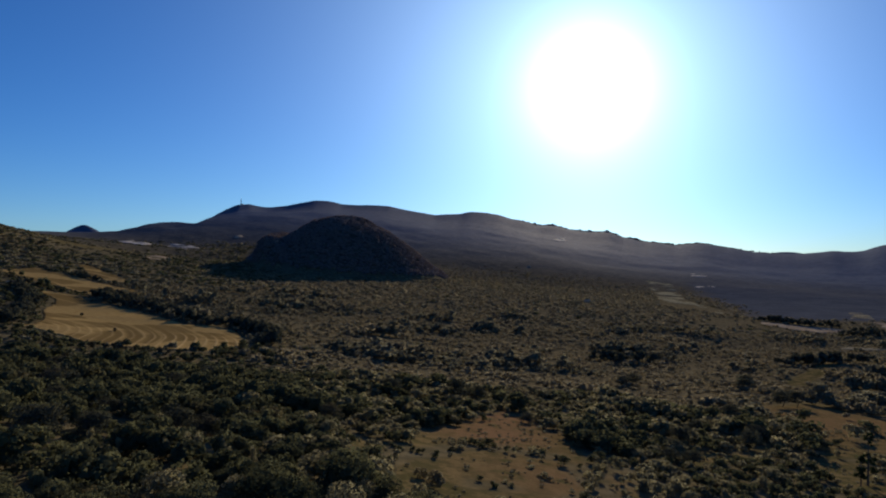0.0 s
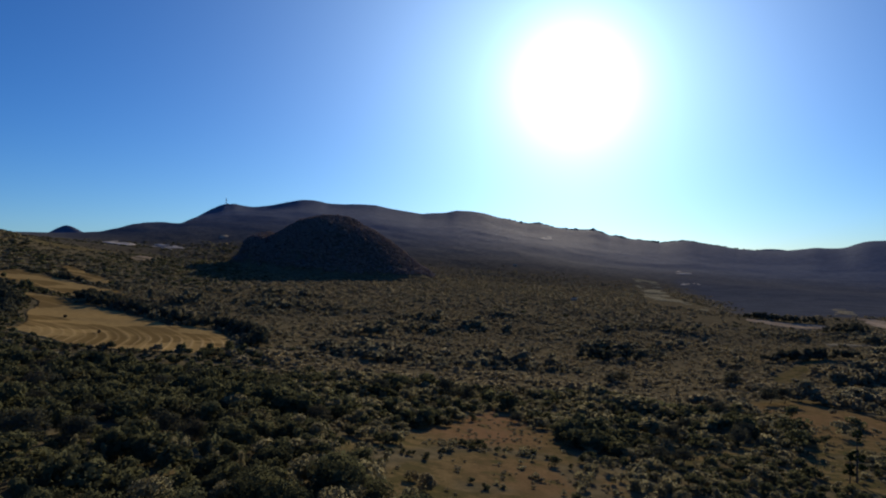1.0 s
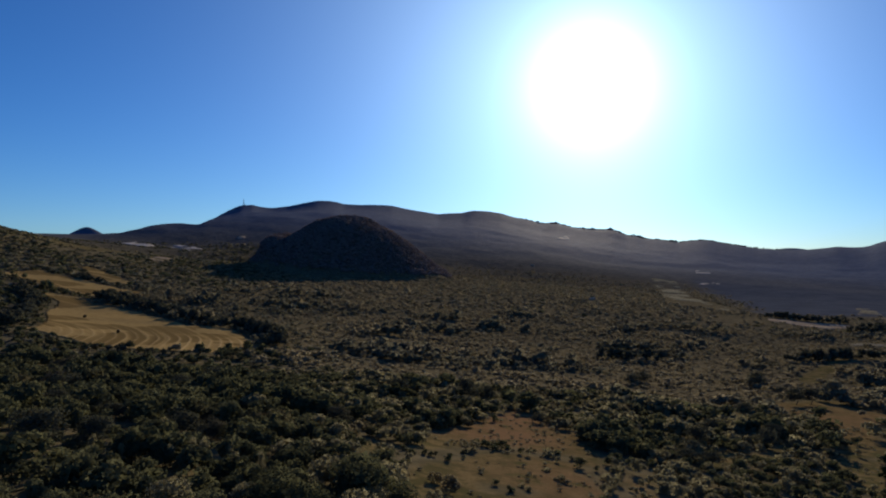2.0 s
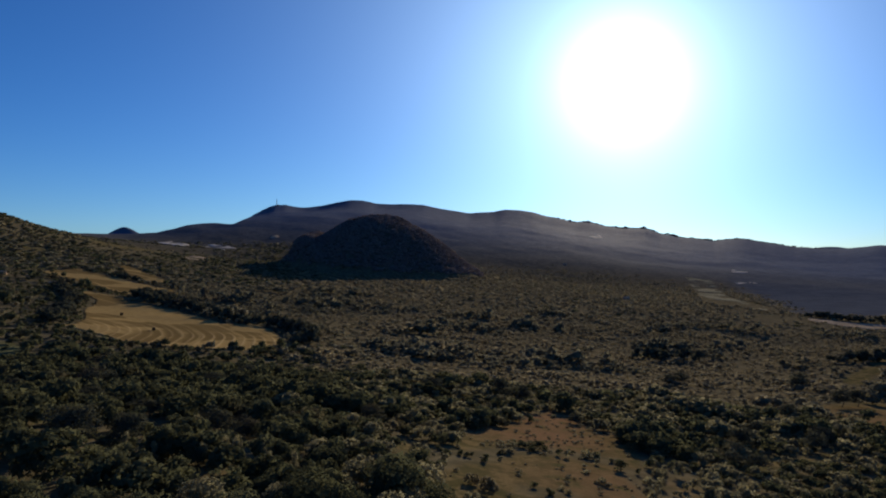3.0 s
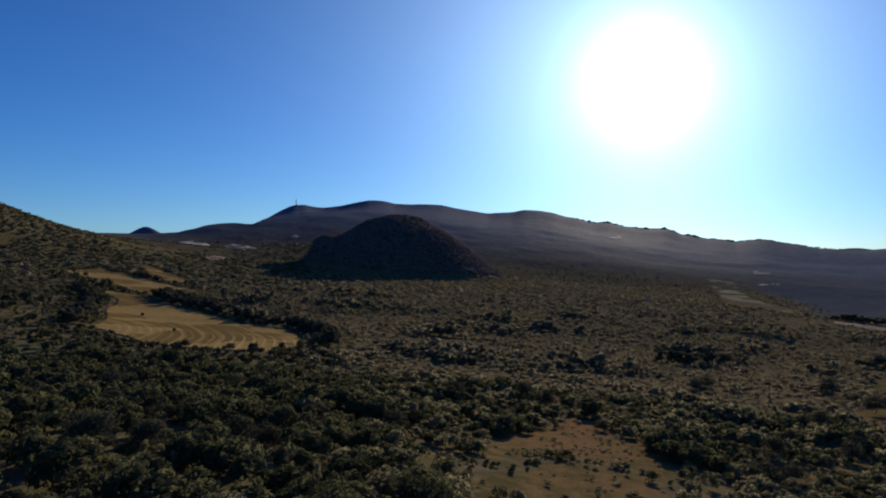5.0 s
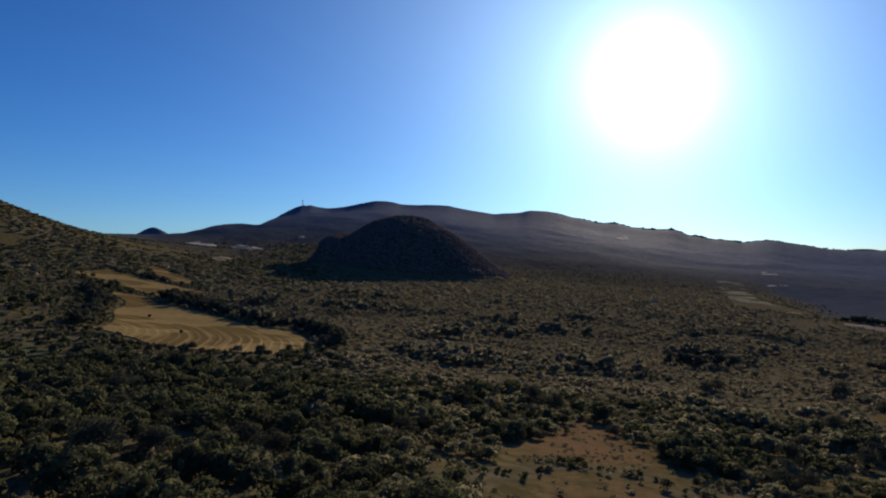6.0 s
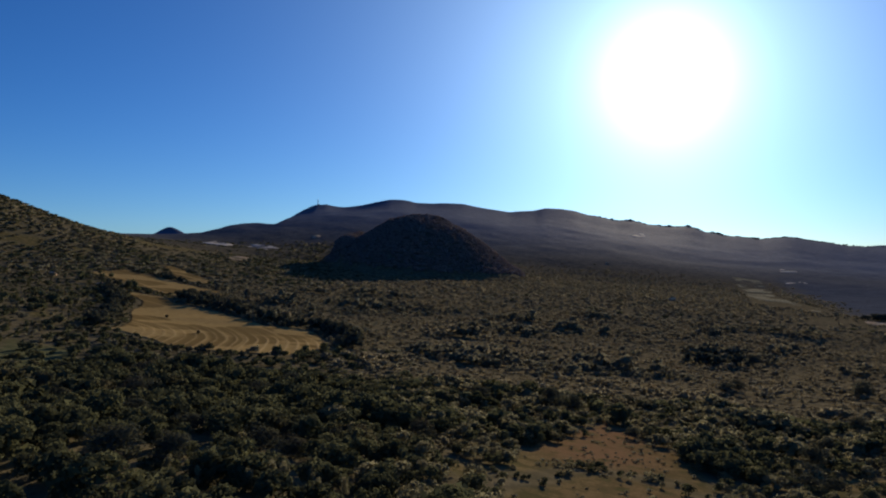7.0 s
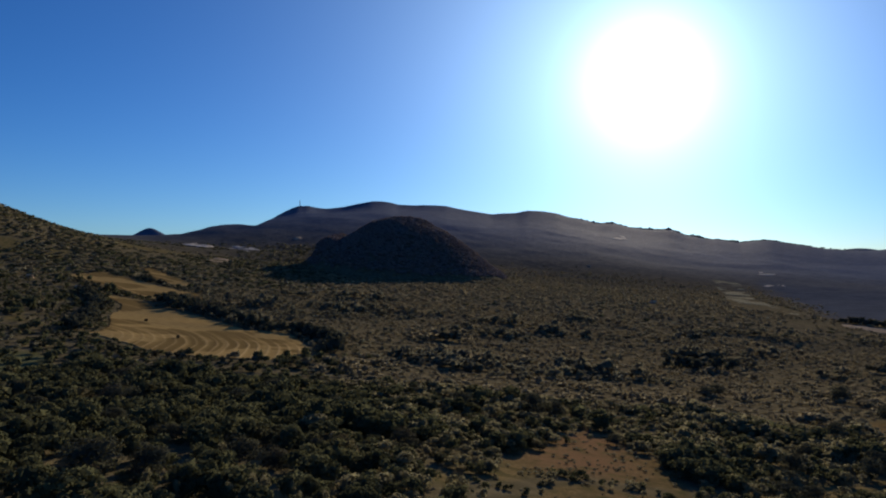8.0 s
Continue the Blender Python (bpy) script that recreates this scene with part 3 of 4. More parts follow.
def crown_arrays(rng, lobes, leaves, width, height, base, leaf, core=0.7):
    """Verts, triangles and soft normals of a crown: lumpy lobes under many small leafy sprays."""
    V, F, N, n = [], [], [], 0
    mid = np.array([0, 0, base + (height - base) * 0.35])
    half = np.array([width * 0.5, width * 0.5, (height - base) * 0.6])
    cs, rs = [], []
    for k in range(lobes):
        a, q = rng.uniform(0, 2 * math.pi), math.sqrt(rng.uniform(0, 1))
        up = rng.uniform(0, 1)
        reach = width * 0.5 * (0.70 - 0.30 * up)
        c = np.array([math.cos(a) * q * reach, math.sin(a) * q * reach, base + (height - base) * (0.22 + 0.55 * up)])
        r = np.array([1, 1, 0.9]) * width * rng.uniform(0.16, 0.27)
        if lobes < 3 and k == 0:
            c, r = np.array([0, 0, base + (height - base) * 0.5]), np.array([width * 0.42, width * 0.42, (height - base) * 0.5])
        r[2] = max(min(r[2], height - c[2]), 0.10 * height)
        cs.append(c)
        rs.append(r)
        if not core:
            continue
        v = ICO_V * (r * core) * (1 + rng.uniform(-0.22, 0.22, (len(ICO_V), 1))) + c
        V.append(v)
        N.append(ICO_V * 0.75 + (v - mid) / half)
        F.append(ICO_F + n)
        n += len(v)
    for k in range(leaves):
        i = int(rng.integers(0, lobes))
        d = rng.normal(size=3)
        d[2] = abs(d[2]) * 0.9 - 0.3
        d /= np.linalg.norm(d)
        c = cs[i] + d * rs[i] * rng.uniform(0.74, 1.06)
        nrm = d + rng.normal(size=3) * 0.30
        nrm /= np.linalg.norm(nrm)
        tip = np.array([0, 0, 0.8]) + rng.normal(size=3) * 0.8
        tip -= nrm * (tip @ nrm) * 0.8
        tip /= np.linalg.norm(tip)
        side = np.cross(nrm, tip)
        side /= np.linalg.norm(side)
        s = leaf * rng.uniform(0.6, 1.45)
        V.append(np.array([c - side * s * 0.62 - tip * s * 0.5, c + side * s * 0.62 - tip * s * 0.4, c + tip * s * 1.05 + nrm * s * 0.15]))
        N.append(np.repeat([d * 0.75 + (c - mid) / half + rng.normal(size=3) * 0.06], 3, 0))
        F.append(np.array([[0, 2, 1]]) + n)
        n += 3
    N = np.vstack(N)
    return np.vstack(V), np.vstack(F), N / np.linalg.norm(N, axis=1, keepdims=True)


def trunk_bm(rng, height, width, stems):
    """Tapered stems with limbs that reach into the crown."""
    bm = bmesh.new()

    def limb(a, b, ra, rb, sides=6):
        axis = (b - a).normalized()
        p = axis.orthogonal().normalized()
        q = axis.cross(p)
        rings = []
        for c, r in ((a, ra), ((a + b) / 2 + p * ra * 0.5, (ra + rb) / 2), (b, rb)):
            rings.append([bm.verts.new(c + (p * math.cos(2 * math.pi * k / sides) + q * math.sin(2 * math.pi * k / sides)) * r) for k in range(sides)])
        for lo, hi in zip(rings, rings[1:]):
            for k in range(sides):
                bm.faces.new((lo[k], lo[(k + 1) % sides], hi[(k + 1) % sides], hi[k]))
        bm.faces.new(rings[-1])

    for _ in range(stems):
        a = rng.uniform(0, 2 * math.pi)
        foot = Vector((math.cos(a) * 0.15 * stems, math.sin(a) * 0.15 * stems, -0.5))
        fork = foot + Vector((math.cos(a) * 0.1 * width, math.sin(a) * 0.1 * width, 0.5 + height * 0.4))
        limb(foot, fork, 0.035 * height, 0.022 * height)
        for _ in range(3):
            b = rng.uniform(0, 2 * math.pi)
            limb(fork, fork + Vector((math.cos(b) * width * 0.25, math.sin(b) * width * 0.25, height * rng.uniform(0.15, 0.4))), 0.018 * height, 0.006 * height, 5)
    return bm


def crown_mesh(name, arrays, mat):
    v, f, nrm = arrays
    return mesh_from(name, v, f.ravel(), np.full(len(f), 3), mat, True, nrm)


def make_shrub(name, seed, width, height, lobes, cards, mat, label, category, group, stems):
    """A shrub or low tree: an Empty at its foot with stems and a leafy crown."""
    rng = np.random.default_rng(seed)
    thing = tagged(new(name), label, category, group)
    crown = crown_mesh("crown", crown_arrays(rng, lobes, cards, width, height, height * 0.04, 0.145, 0.25), mat)
    part_mesh("crown", crown, thing)
    part("trunk", trunk_bm(rng, height * 0.7, width, stems), BARK, thing, "grey-brown branching stems")
    return thing


def scatter(cell, lo, hi, az_lo, az_hi, seed, loose=1.0):
    """Jittered plan places between two distances and bearings (degrees)."""
    rng = np.random.default_rng(seed)
    gx = np.arange(-hi, hi, cell)
    gy = np.arange(-hi if abs(az_lo) > 90 else 0.0, hi, cell)
    X, Y = np.meshgrid(gx, gy)
    X = X + rng.uniform(-0.5, 0.5, X.shape) * cell * loose
    Y = Y + rng.uniform(-0.5, 0.5, Y.shape) * cell * loose
    d, b = np.hypot(X, Y), np.degrees(np.arctan2(X, Y))
    ok = (d > lo) & (d <= hi) & (b > az_lo) & (b < az_hi)
    X, Y = X[ok], Y[ok]
    return X, Y, rng


def thicket(x, y):
    """How thick the scrub stands, 0 to 1."""
    open_land = smooth(-x, 130, 330) * smooth(y, 340, 470)
    t = smooth(fbm(x, y, 55.0, 3, 51), 0.28, 0.56)
    grove = smooth(-8 - x - 0.20 * (y - 120), -30, 50) * (1 - smooth(y, 280, 370))
    t = np.maximum(t, grove)
    open_land = open_land * (1 - 0.75 * smooth(-x - 0.45 * y, -40, 120) * smooth(y, 600, 900))
    t = (0.80 - 0.40 * open_land) + (0.20 + 0.30 * open_land) * t
    t = t * (1 - (0.96 - 0.5 * bell(x, y, -200, 300, 48)) * clearing(x, y))
    ahead = bell(x, y, -455, 740, 36) + bell(x, y, -620, 1250, 60) + 1.3 * bell(x, y, -760, 1760, 150) + bell(x, y, 380, 960, 50) + bell(x, y, 560, 930, 50)
    t = t * (1 - 0.9 * np.clip(ahead, 0, 1))
    return np.where(in_fields(x, y), 0.0, t)


def tallness(x, y):
    return smooth(fbm(x, y, 38.0, 3, 61), 0.38, 0.72)


def cluster(x, y):
    """1 in the knots of taller, darker trees that stand out of the scrub."""
    k = smooth(fbm(x, y, 46.0, 3, 63), 0.60, 0.68)
    return np.clip(k + 1.2 * bell(x, y, 98, 172, 20) + 0.6 * bell(x, y, 128, 182, 12), 0, 1) * (1 - clearing(x, y))


def joined(name, protos, x, y, size, tall, rng, mat, label, sink=0.3, shade=True):
    """Many plants as one mesh: copies of a few crowns, turned and scaled."""
    z = surface(x, y)
    pick = rng.integers(0, len(protos), len(x))
    V, F, N, T, n = [], [], [], [], 0
    for k, (v, f, nrm) in enumerate(protos):
        m = np.nonzero(pick == k)[0]
        if not len(m):
            continue
        a = rng.uniform(0, 2 * math.pi, len(m))
        c, s = np.cos(a)[:, None], np.sin(a)[:, None]
        sx = size[m][:, None]
        px = (v[None, :, 0] * c - v[None, :, 1] * s) * sx + x[m][:, None]
        py = (v[None, :, 0] * s + v[None, :, 1] * c) * sx + y[m][:, None]
        pz = v[None, :, 2] * tall[m][:, None] + z[m][:, None] - sink
        V.append(np.stack([px, py, pz], -1).reshape(-1, 3))
        N.append(np.stack([nrm[:, 0] * c - nrm[:, 1] * s, nrm[:, 0] * s + nrm[:, 1] * c, np.broadcast_to(nrm[:, 2], px.shape)], -1).reshape(-1, 3))
        F.append((f[None] + (np.arange(len(m)) * len(v))[:, None, None]).reshape(-1, 3) + n)
        T.append(np.repeat(rng.uniform(size=len(m)), len(v)))
        n += len(m) * len(v)
    V, F = np.vstack(V), np.vstack(F)
    me = mesh_from(name, V, F.ravel(), np.full(len(F), 3), mat, shade, np.vstack(N))
    attribute(me, "tone", np.concatenate(T))
    return tagged(new(name, me), label, "vegetation", kind="stuff")


FRONT_OAKS = [(-121, 232, 8.7, 14), (-74, 136, 8.0, 13), (-66, 140, 6.5, 9), (-75, 154, 4.8, 6), (-80, 177, 5.0, 9), (-72, 176, 4.5, 8), (-92, 254, 6.6, 11), (-50, 159, 4.9, 7),
            (7, 293, 10.0, 11), (14, 296, 8.0, 9), (97, 232, 6.7, 9.8), (88, 232, 3.9, 8), (61, 198, 4.6, 8), (68, 199, 4.2, 8), (73, 226, 7.2, 9.3), (121, 308, 6.5, 8.6),
            (162, 352, 9.0, 11), (170, 354, 8.4, 11), (176, 428, 11.0, 14), (-134, 211, 6.3, 9.8), (29, 249, 3.9, 7), (-61, 259, 6.1, 11)]
BACK_OAKS = [
            (-57, 160, 6.4, 9.5), (-30, 200, 5.6, 9), (-89, 284, 7.4, 11), (-149, 288, 7.0, 12), (-46, 173, 5.2, 8), (-100, 190, 6.6, 10), (-112, 172, 6.0, 9),
            (107, 414, 8.0, 12), (100, 410, 6.5, 10), (85, 249, 6.0, 9), (67, 211, 5.0, 8), (105, 246, 6.2, 9), (-20, 300, 6.8, 10)]
BIG_OAKS = FRONT_OAKS + BACK_OAKS


SAPLINGS = [(-46, 134, 5.5), (-43, 131, 6.2), (-40, 135, 4.6), (-48, 129, 5.0), (-53, 133, 4.4), (-37, 129, 4.8), (-34, 134, 4.2), (-56, 128, 4.6), (-62, 131, 5.0), (-44, 126, 4.4)]


def build_scrub():
    # single shrubs and low trees nearest to the camera's way
    x, y, rng = scatter(3.25, 84, 340, -41, 37, 101, 2.0)
    keep = rng.uniform(size=len(x)) < thicket(x, y) * (0.82 - 0.50 * smooth(-8 - x - 0.20 * (y - 120), -30, 50) * (1 - smooth(y, 280, 370)))
    x, y = x[keep], y[keep]
    tall = tallness(x, y)
    grove = smooth(-8 - x - 0.20 * (y - 120), -30, 50) * (1 - smooth(y, 280, 370))
    tall = np.clip(tall + 0.35 * grove, 0, 1.15)
    lone = np.maximum(rng.uniform(size=len(x)) < 0.03, cluster(x, y) * 0.8) * (1 - grove)
    copse = smooth(x, 25, 60) * smooth(y, 215, 270) * smooth(fbm(x, y, 30.0, 2, 65), 0.38, 0.6)
    tall = tall * (0.56 + 0.44 * np.maximum(grove, 0.6 * copse)) + 0.7 * lone + 0.3 * copse * rng.uniform(0.2, 1.0, len(x))
    height = 1.3 + 1.4 * grove + (4.6 + 1.2 * grove) * tall * rng.uniform(0.35, 1.35, len(x)) + rng.uniform(0, 1.3, len(x)) ** 2
    height = np.minimum(height * (1 + 0.22 * grove), rng.uniform(7.0, 9.6, len(x)))
    low = smooth(x, 35, 60) * (1 - smooth(y, 205, 235))
    height = height * (1 - low) + np.minimum(height, rng.uniform(2.0, 3.8, len(x))) * low
    # the scrub stands back and lower round the big oaks
    gap = np.min([np.hypot(x - bx, y - by) - wide_ / 2 for bx, by, _, wide_ in BIG_OAKS if wide_ >= 9], axis=0)
    height = height * (0.5 + 0.5 * smooth(gap, 0.0, 7.0))
    dwarf = 1 - smooth(np.min([line_dist(x, y, line) for line, _ in GLADE_BUSHES[:4]], axis=0), 6.0, 10.0)
    height = height * (1 - dwarf) + np.minimum(height, rng.uniform(1.2, 2.9, len(x))) * dwarf
    width = np.clip(height * rng.uniform(1.0, 1.6, len(x)), 2.4 - 0.8 * dwarf, 12.0) * (1 + 0.3 * (1 - grove) * smooth(y, 150, 260))
    order = np.argsort(np.hypot(x, y - 10))
    near, rest = order[:276], order[276:]
    kinds = []
    for k in range(12):
        pale = k % 4 >= 2
        big = k % 2 == 0
        kind = "tree" if big else "shrub"
        label = {(True, False): "dense dark green oak tree with a rounded leafy crown", (True, True): "pale olive-green tree with a loose leafy crown",
                 (False, True): "grey-green olive-leaved shrub in dry grass", (False, False): "low bushy dark green oak shrub"}[(big, pale)]
        kinds.append(make_shrub(kind, 200 + k, 5.0, 5.0, 16, 2000, LEAF_PALE if pale else LEAF_OAK,
                                label, kind, "scattered trees" if big else "scattered shrubs", 1 if big else 3))
    pools = {(True, False): kinds[0::4], (False, False): kinds[1::4], (True, True): kinds[2::4], (False, True): kinds[3::4]}
    pale = rng.uniform(size=len(x)) < 0.74 * (1 - lone) - 0.74 * np.maximum(grove, smooth(-x, 40, 100))
    dark_oaks = [make_shrub("tree", 230 + k, 5.0, 5.0, 18, 2000, LEAF_DARK, "broad dark green oak standing out of the scrub", "tree", "scattered trees", 1) for k in range(3)]
    used = set()
    for n_, k in enumerate(near):
        pool = pools[(bool(height[k] > 4.2), bool(pale[k]))]
        proto = pool[int(rng.integers(0, len(pool)))]
        m = (Matrix.Translation((x[k], y[k], float(land(x[k], y[k])) - 0.1)) @ Matrix.Rotation(rng.uniform(0, 6.28), 4, "Z")
             @ Matrix.Diagonal((width[k] / 5, width[k] / 5, height[k] / 5, 1)))
        if proto.name not in used:
            used.add(proto.name)
            proto.matrix_basis = m
            proto.scale = (1, 1, 1)
            proto.matrix_basis = m
        else:
            s = proto.scale.copy()
            copy_thing(proto, m @ Matrix.Diagonal((1 / s[0], 1 / s[1], 1 / s[2], 1)))
    # the big dark oaks that stand out of the scrub: plan place, height, width
    for bx, by, tall_, wide_ in BIG_OAKS:
        proto = dark_oaks[int(rng.integers(0, 3))]
        m = (Matrix.Translation((bx, by, float(land(bx, by)) - 0.15)) @ Matrix.Rotation(rng.uniform(0, 6.28), 4, "Z")
             @ Matrix.Diagonal((wide_ / 5, wide_ / 5, tall_ / 5, 1)))
        if proto.name not in used:
            used.add(proto.name)
            proto.matrix_basis = m
        else:
            s = proto.scale.copy()
            tagged(copy_thing(proto, m @ Matrix.Diagonal((1 / s[0], 1 / s[1], 1 / s[2], 1))), "broad dark green oak standing out of the scrub", "tree", "scattered trees")
    # slender young trees that catch the light at the near edge of the grove
    for sx, sy, tall_ in SAPLINGS:
        proto = pools[(True, True)][int(rng.integers(0, 3))]
        m = (Matrix.Translation((sx, sy, float(land(sx, sy)) - 0.1)) @ Matrix.Rotation(rng.uniform(0, 6.28), 4, "Z")
             @ Matrix.Diagonal((tall_ * 0.085, tall_ * 0.085, tall_ / 5, 1)))
        if proto.name not in used:
            used.add(proto.name)
            proto.matrix_basis = m
        else:
            q = proto.scale.copy()
            tagged(copy_thing(proto, m @ Matrix.Diagonal((1 / q[0], 1 / q[1], 1 / q[2], 1))), "slender upright pale green sapling in the thicket", "tree", "slender saplings")
    for p in kinds + dark_oaks:
        if p.name not in used:
            for c in list(p.children_recursive):
                bpy.data.objects.remove(c)
            bpy.data.objects.remove(p)
    # the thick scrub behind them
    g = np.random.default_rng(301)
    fine = [crown_arrays(g, 9, 480, 1.0, 1.0, 0.02, 0.066, 0.0) for _ in range(9)]
    rough = [crown_arrays(g, 5, 155, 1.0, 1.0, 0.02, 0.104, 0.0) for _ in range(9)]
    pale = pale[rest]
    far = np.hypot(x[rest], y[rest]) + 60.0 * (width[rest] < 4.0) > 215
    for mat, kind, label in ((LEAF_OAK, ~pale, "dense dark green oak scrub"), (LEAF_PALE, pale, "grey-green olive scrub")):
        for protos, reach in ((fine, ~far), (rough, far)):
            sel = rest[kind & reach]
            joined("scrub", protos, x[sel], y[sel], width[sel], height[sel], rng, mat, label)
    # scrub of the middle distance, with the hedges round the fields
    x, y, rng = scatter(5.8, 340, 900, -42, 38, 102, 2.4)
    keep = rng.uniform(size=len(x)) < thicket(x, y) * 1.05
    x, y = x[keep], y[keep]
    height = 1.4 + 3.0 * tallness(x, y) * rng.uniform(0.4, 1.4, len(x)) + rng.uniform(0, 1.35, len(x)) ** 4
    knot = cluster(x, y)
    height = height * (0.85 - 0.2 * smooth(x + 0.25 * y, -40, 60) + 1.05 * knot + 0.6 * bell(x, y, -225, 300, 60))
    width = np.clip(height * rng.uniform(1.1, 1.9, len(x)) * (1 - 0.25 * knot), 3.8, 10.0) * (1 + 0.4 * smooth(x + 0.25 * y, -40, 60))
    hedge = np.zeros(len(x), bool)
    for line, off, tall in HEDGES:
        hx, hy = [], []
        for (ax, ay), (bx, by) in zip(line, line[1:]):
            n = max(2, int(math.hypot(bx - ax, by - ay) / 1.7))
            k = np.linspace(0, 1, n, endpoint=False)
            hx.append(ax + (bx - ax) * k + off)
            hy.append(ay + (by - ay) * k + off)
        hx, hy = np.concatenate(hx), np.concatenate(hy)
        hx, hy = hx + rng.normal(size=len(hx)) * 2.4, hy + rng.normal(size=len(hy)) * 2.4
        hh = tall * rng.uniform(0.7, 1.5, len(hx))
        x, y = np.concatenate([x, hx]), np.concatenate([y, hy])
        knot, hedge = np.concatenate([knot, np.ones(len(hx))]), np.concatenate([hedge, np.ones(len(hx), bool)])
        height, width = np.concatenate([height, hh]), np.concatenate([width, hh * rng.uniform(0.8, 1.2, len(hx))])
    row = hedge.copy()
    protos = [crown_arrays(g, 3, 64, 1.0, 1.0, 0.02, 0.165, 0.0) for _ in range(9)]
    hedge |= (rng.uniform(size=len(x)) < np.maximum(0.85 * smooth(-x, 60, 110) * (1 - smooth(y, 400, 440)), 0.72 * smooth(-x - 0.42 * y, 0, 60)))
    oak = rng.uniform(size=len(x)) < 0.08 + 0.84 * np.maximum(smooth(-x - 0.10 * y, 0, 90), knot)
    for mat, sel, label in ((LEAF_DARK, row, "tall dark green hedges round the fields"), (LEAF_OAK, hedge & ~row, "dark green oak scrub near the fields"), (LEAF_MID, oak & ~hedge, "dusty green scrub on the rolling slopes"), (LEAF_FAR, ~oak & ~hedge, "brownish dry scrub on the rolling plain")):
        joined("scrub", protos, x[sel], y[sel], width[sel], height[sel], rng, mat, label)
    # far scrub and woods
    x, y, rng = scatter(9.8, 900, 2300, -42, 38, 103, 2.2)
    wooded = np.where(dome_height(x, y) > 4 + 30 * fbm(x, y, 60.0, 3, 24) ** 2, 0.0, thicket(x, y))
    keep = rng.uniform(size=len(x)) < wooded * (1 - smooth(np.hypot(x, y) + 260.0 * (fbm(x, y, 150.0, 3, 93) - 0.5) - 300.0 * smooth(-x, 250, 450), 1500, 2200)) * (1 - np.maximum(0.97 * foothill(x, y), east_woods(x, y)))
    x, y = x[keep], y[keep]
    height = rng.uniform(1.5, 4.6, len(x)) * (1 - 0.25 * smooth(x + 0.25 * y, -40, 60))
    width = rng.uniform(4.0, 9.0, len(x)) * (1 + 0.4 * smooth(-x, 200, 400))
    protos = [crown_arrays(g, 1, 14, 1.2, 1.0, 0.0, 0.22, 0.85) for _ in range(9)]
    oak = rng.uniform(size=len(x)) < 0.1 + 0.8 * smooth(-x - 0.25 * y, -60, 60)
    deep = oak & (rng.uniform(size=len(x)) < 0.5)
    for mat, sel, label in ((LEAF_OAK, deep, "distant dark oak scrub on the hillside"), (LEAF_MID, oak & ~deep, "distant dusty green scrub on the hillside"), (LEAF_FAR, ~oak, "distant brownish scrub on the plain")):
        joined("woods", protos, x[sel], y[sel], width[sel], height[sel], rng, mat, label)
    # close woods on the dome
    rng = np.random.default_rng(106)
    x, y = rng.uniform(-530, 130, 10500), rng.uniform(1310, 1690, 10500)
    keep = dome_height(x, y) > 4 + 16 * fbm(x, y, 45.0, 3, 25)
    x, y = x[keep], y[keep]
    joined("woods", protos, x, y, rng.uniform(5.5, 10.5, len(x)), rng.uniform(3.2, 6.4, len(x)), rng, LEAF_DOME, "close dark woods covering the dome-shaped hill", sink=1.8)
    # trees along the crest of the range, thicker on its lower right part
    rng = np.random.default_rng(104)
    bear = np.concatenate([rng.uniform(-24, 25, 700), rng.uniform(7, 22, 420)])
    d = CREST_D + rng.normal(size=len(bear)) * 25.0
    x, y = d * np.sin(np.radians(bear)), d * np.cos(np.radians(bear))
    lump = 0.3 + vnoise(bear * 100.0, bear * 0.0, 34.0, 81) ** 2
    height = 2.0 + rng.uniform(1.0, 9.5, len(x)) * lump * (0.2 + 0.8 * smooth(bear, 3.0, 7.0))
    joined("woods", protos, x, y, rng.uniform(6.0, 14.0, len(x)), height, rng, LEAF_DARK, "far trees along the mountain crest", sink=2.0)
    # low tussocks and seedling bushes on the open ground
    x, y, rng = scatter(2.6, 84, 330, -41, 37, 105, 2.6)
    keep = rng.uniform(size=len(x)) < 0.08 + 0.48 * clearing(x, y) * smooth(fbm(x, y, 16.0, 3, 91), 0.40, 0.62)
    x, y = x[keep], y[keep]
    protos = [crown_arrays(g, 1, 24, 1.0, 1.0, 0.0, 0.18, 0.6) for _ in range(7)]
    size = rng.uniform(0.6, 1.5, len(x)) + 1.1 * rng.uniform(size=len(x)) ** 4
    joined("tussocks", protos, x, y, size, size * rng.uniform(0.28, 0.6, len(x)), rng, LEAF_MID, "low dry tussocks and seedling bushes", sink=0.1)


build_scrub()


# ---------------------------------------------------------------- single things
def block(bm, size, at, turn=0.0):
    """A box with slightly bevelled edges in a bmesh."""
    m = Matrix.Translation(at) @ Matrix.Rotation(turn, 4, "Z") @ Matrix.Diagonal((*size, 1))
    made = bmesh.ops.create_cube(bm, size=1.0, matrix=m)
    edges = list({e for v in made["verts"] for e in v.link_edges})
    bmesh.ops.bevel(bm, geom=edges, offset=min(size) * 0.06, segments=1, affect="EDGES")


def rod(bm, a, b, ra, rb, sides=6):
    a, b = Vector(a), Vector(b)
    turn = (b - a).to_track_quat("Z", "Y").to_matrix().to_4x4()
    bmesh.ops.create_cone(bm, cap_ends=True, segments=sides, radius1=ra, radius2=rb, depth=(b - a).length,
                          matrix=Matrix.Translation((a + b) / 2) @ turn)


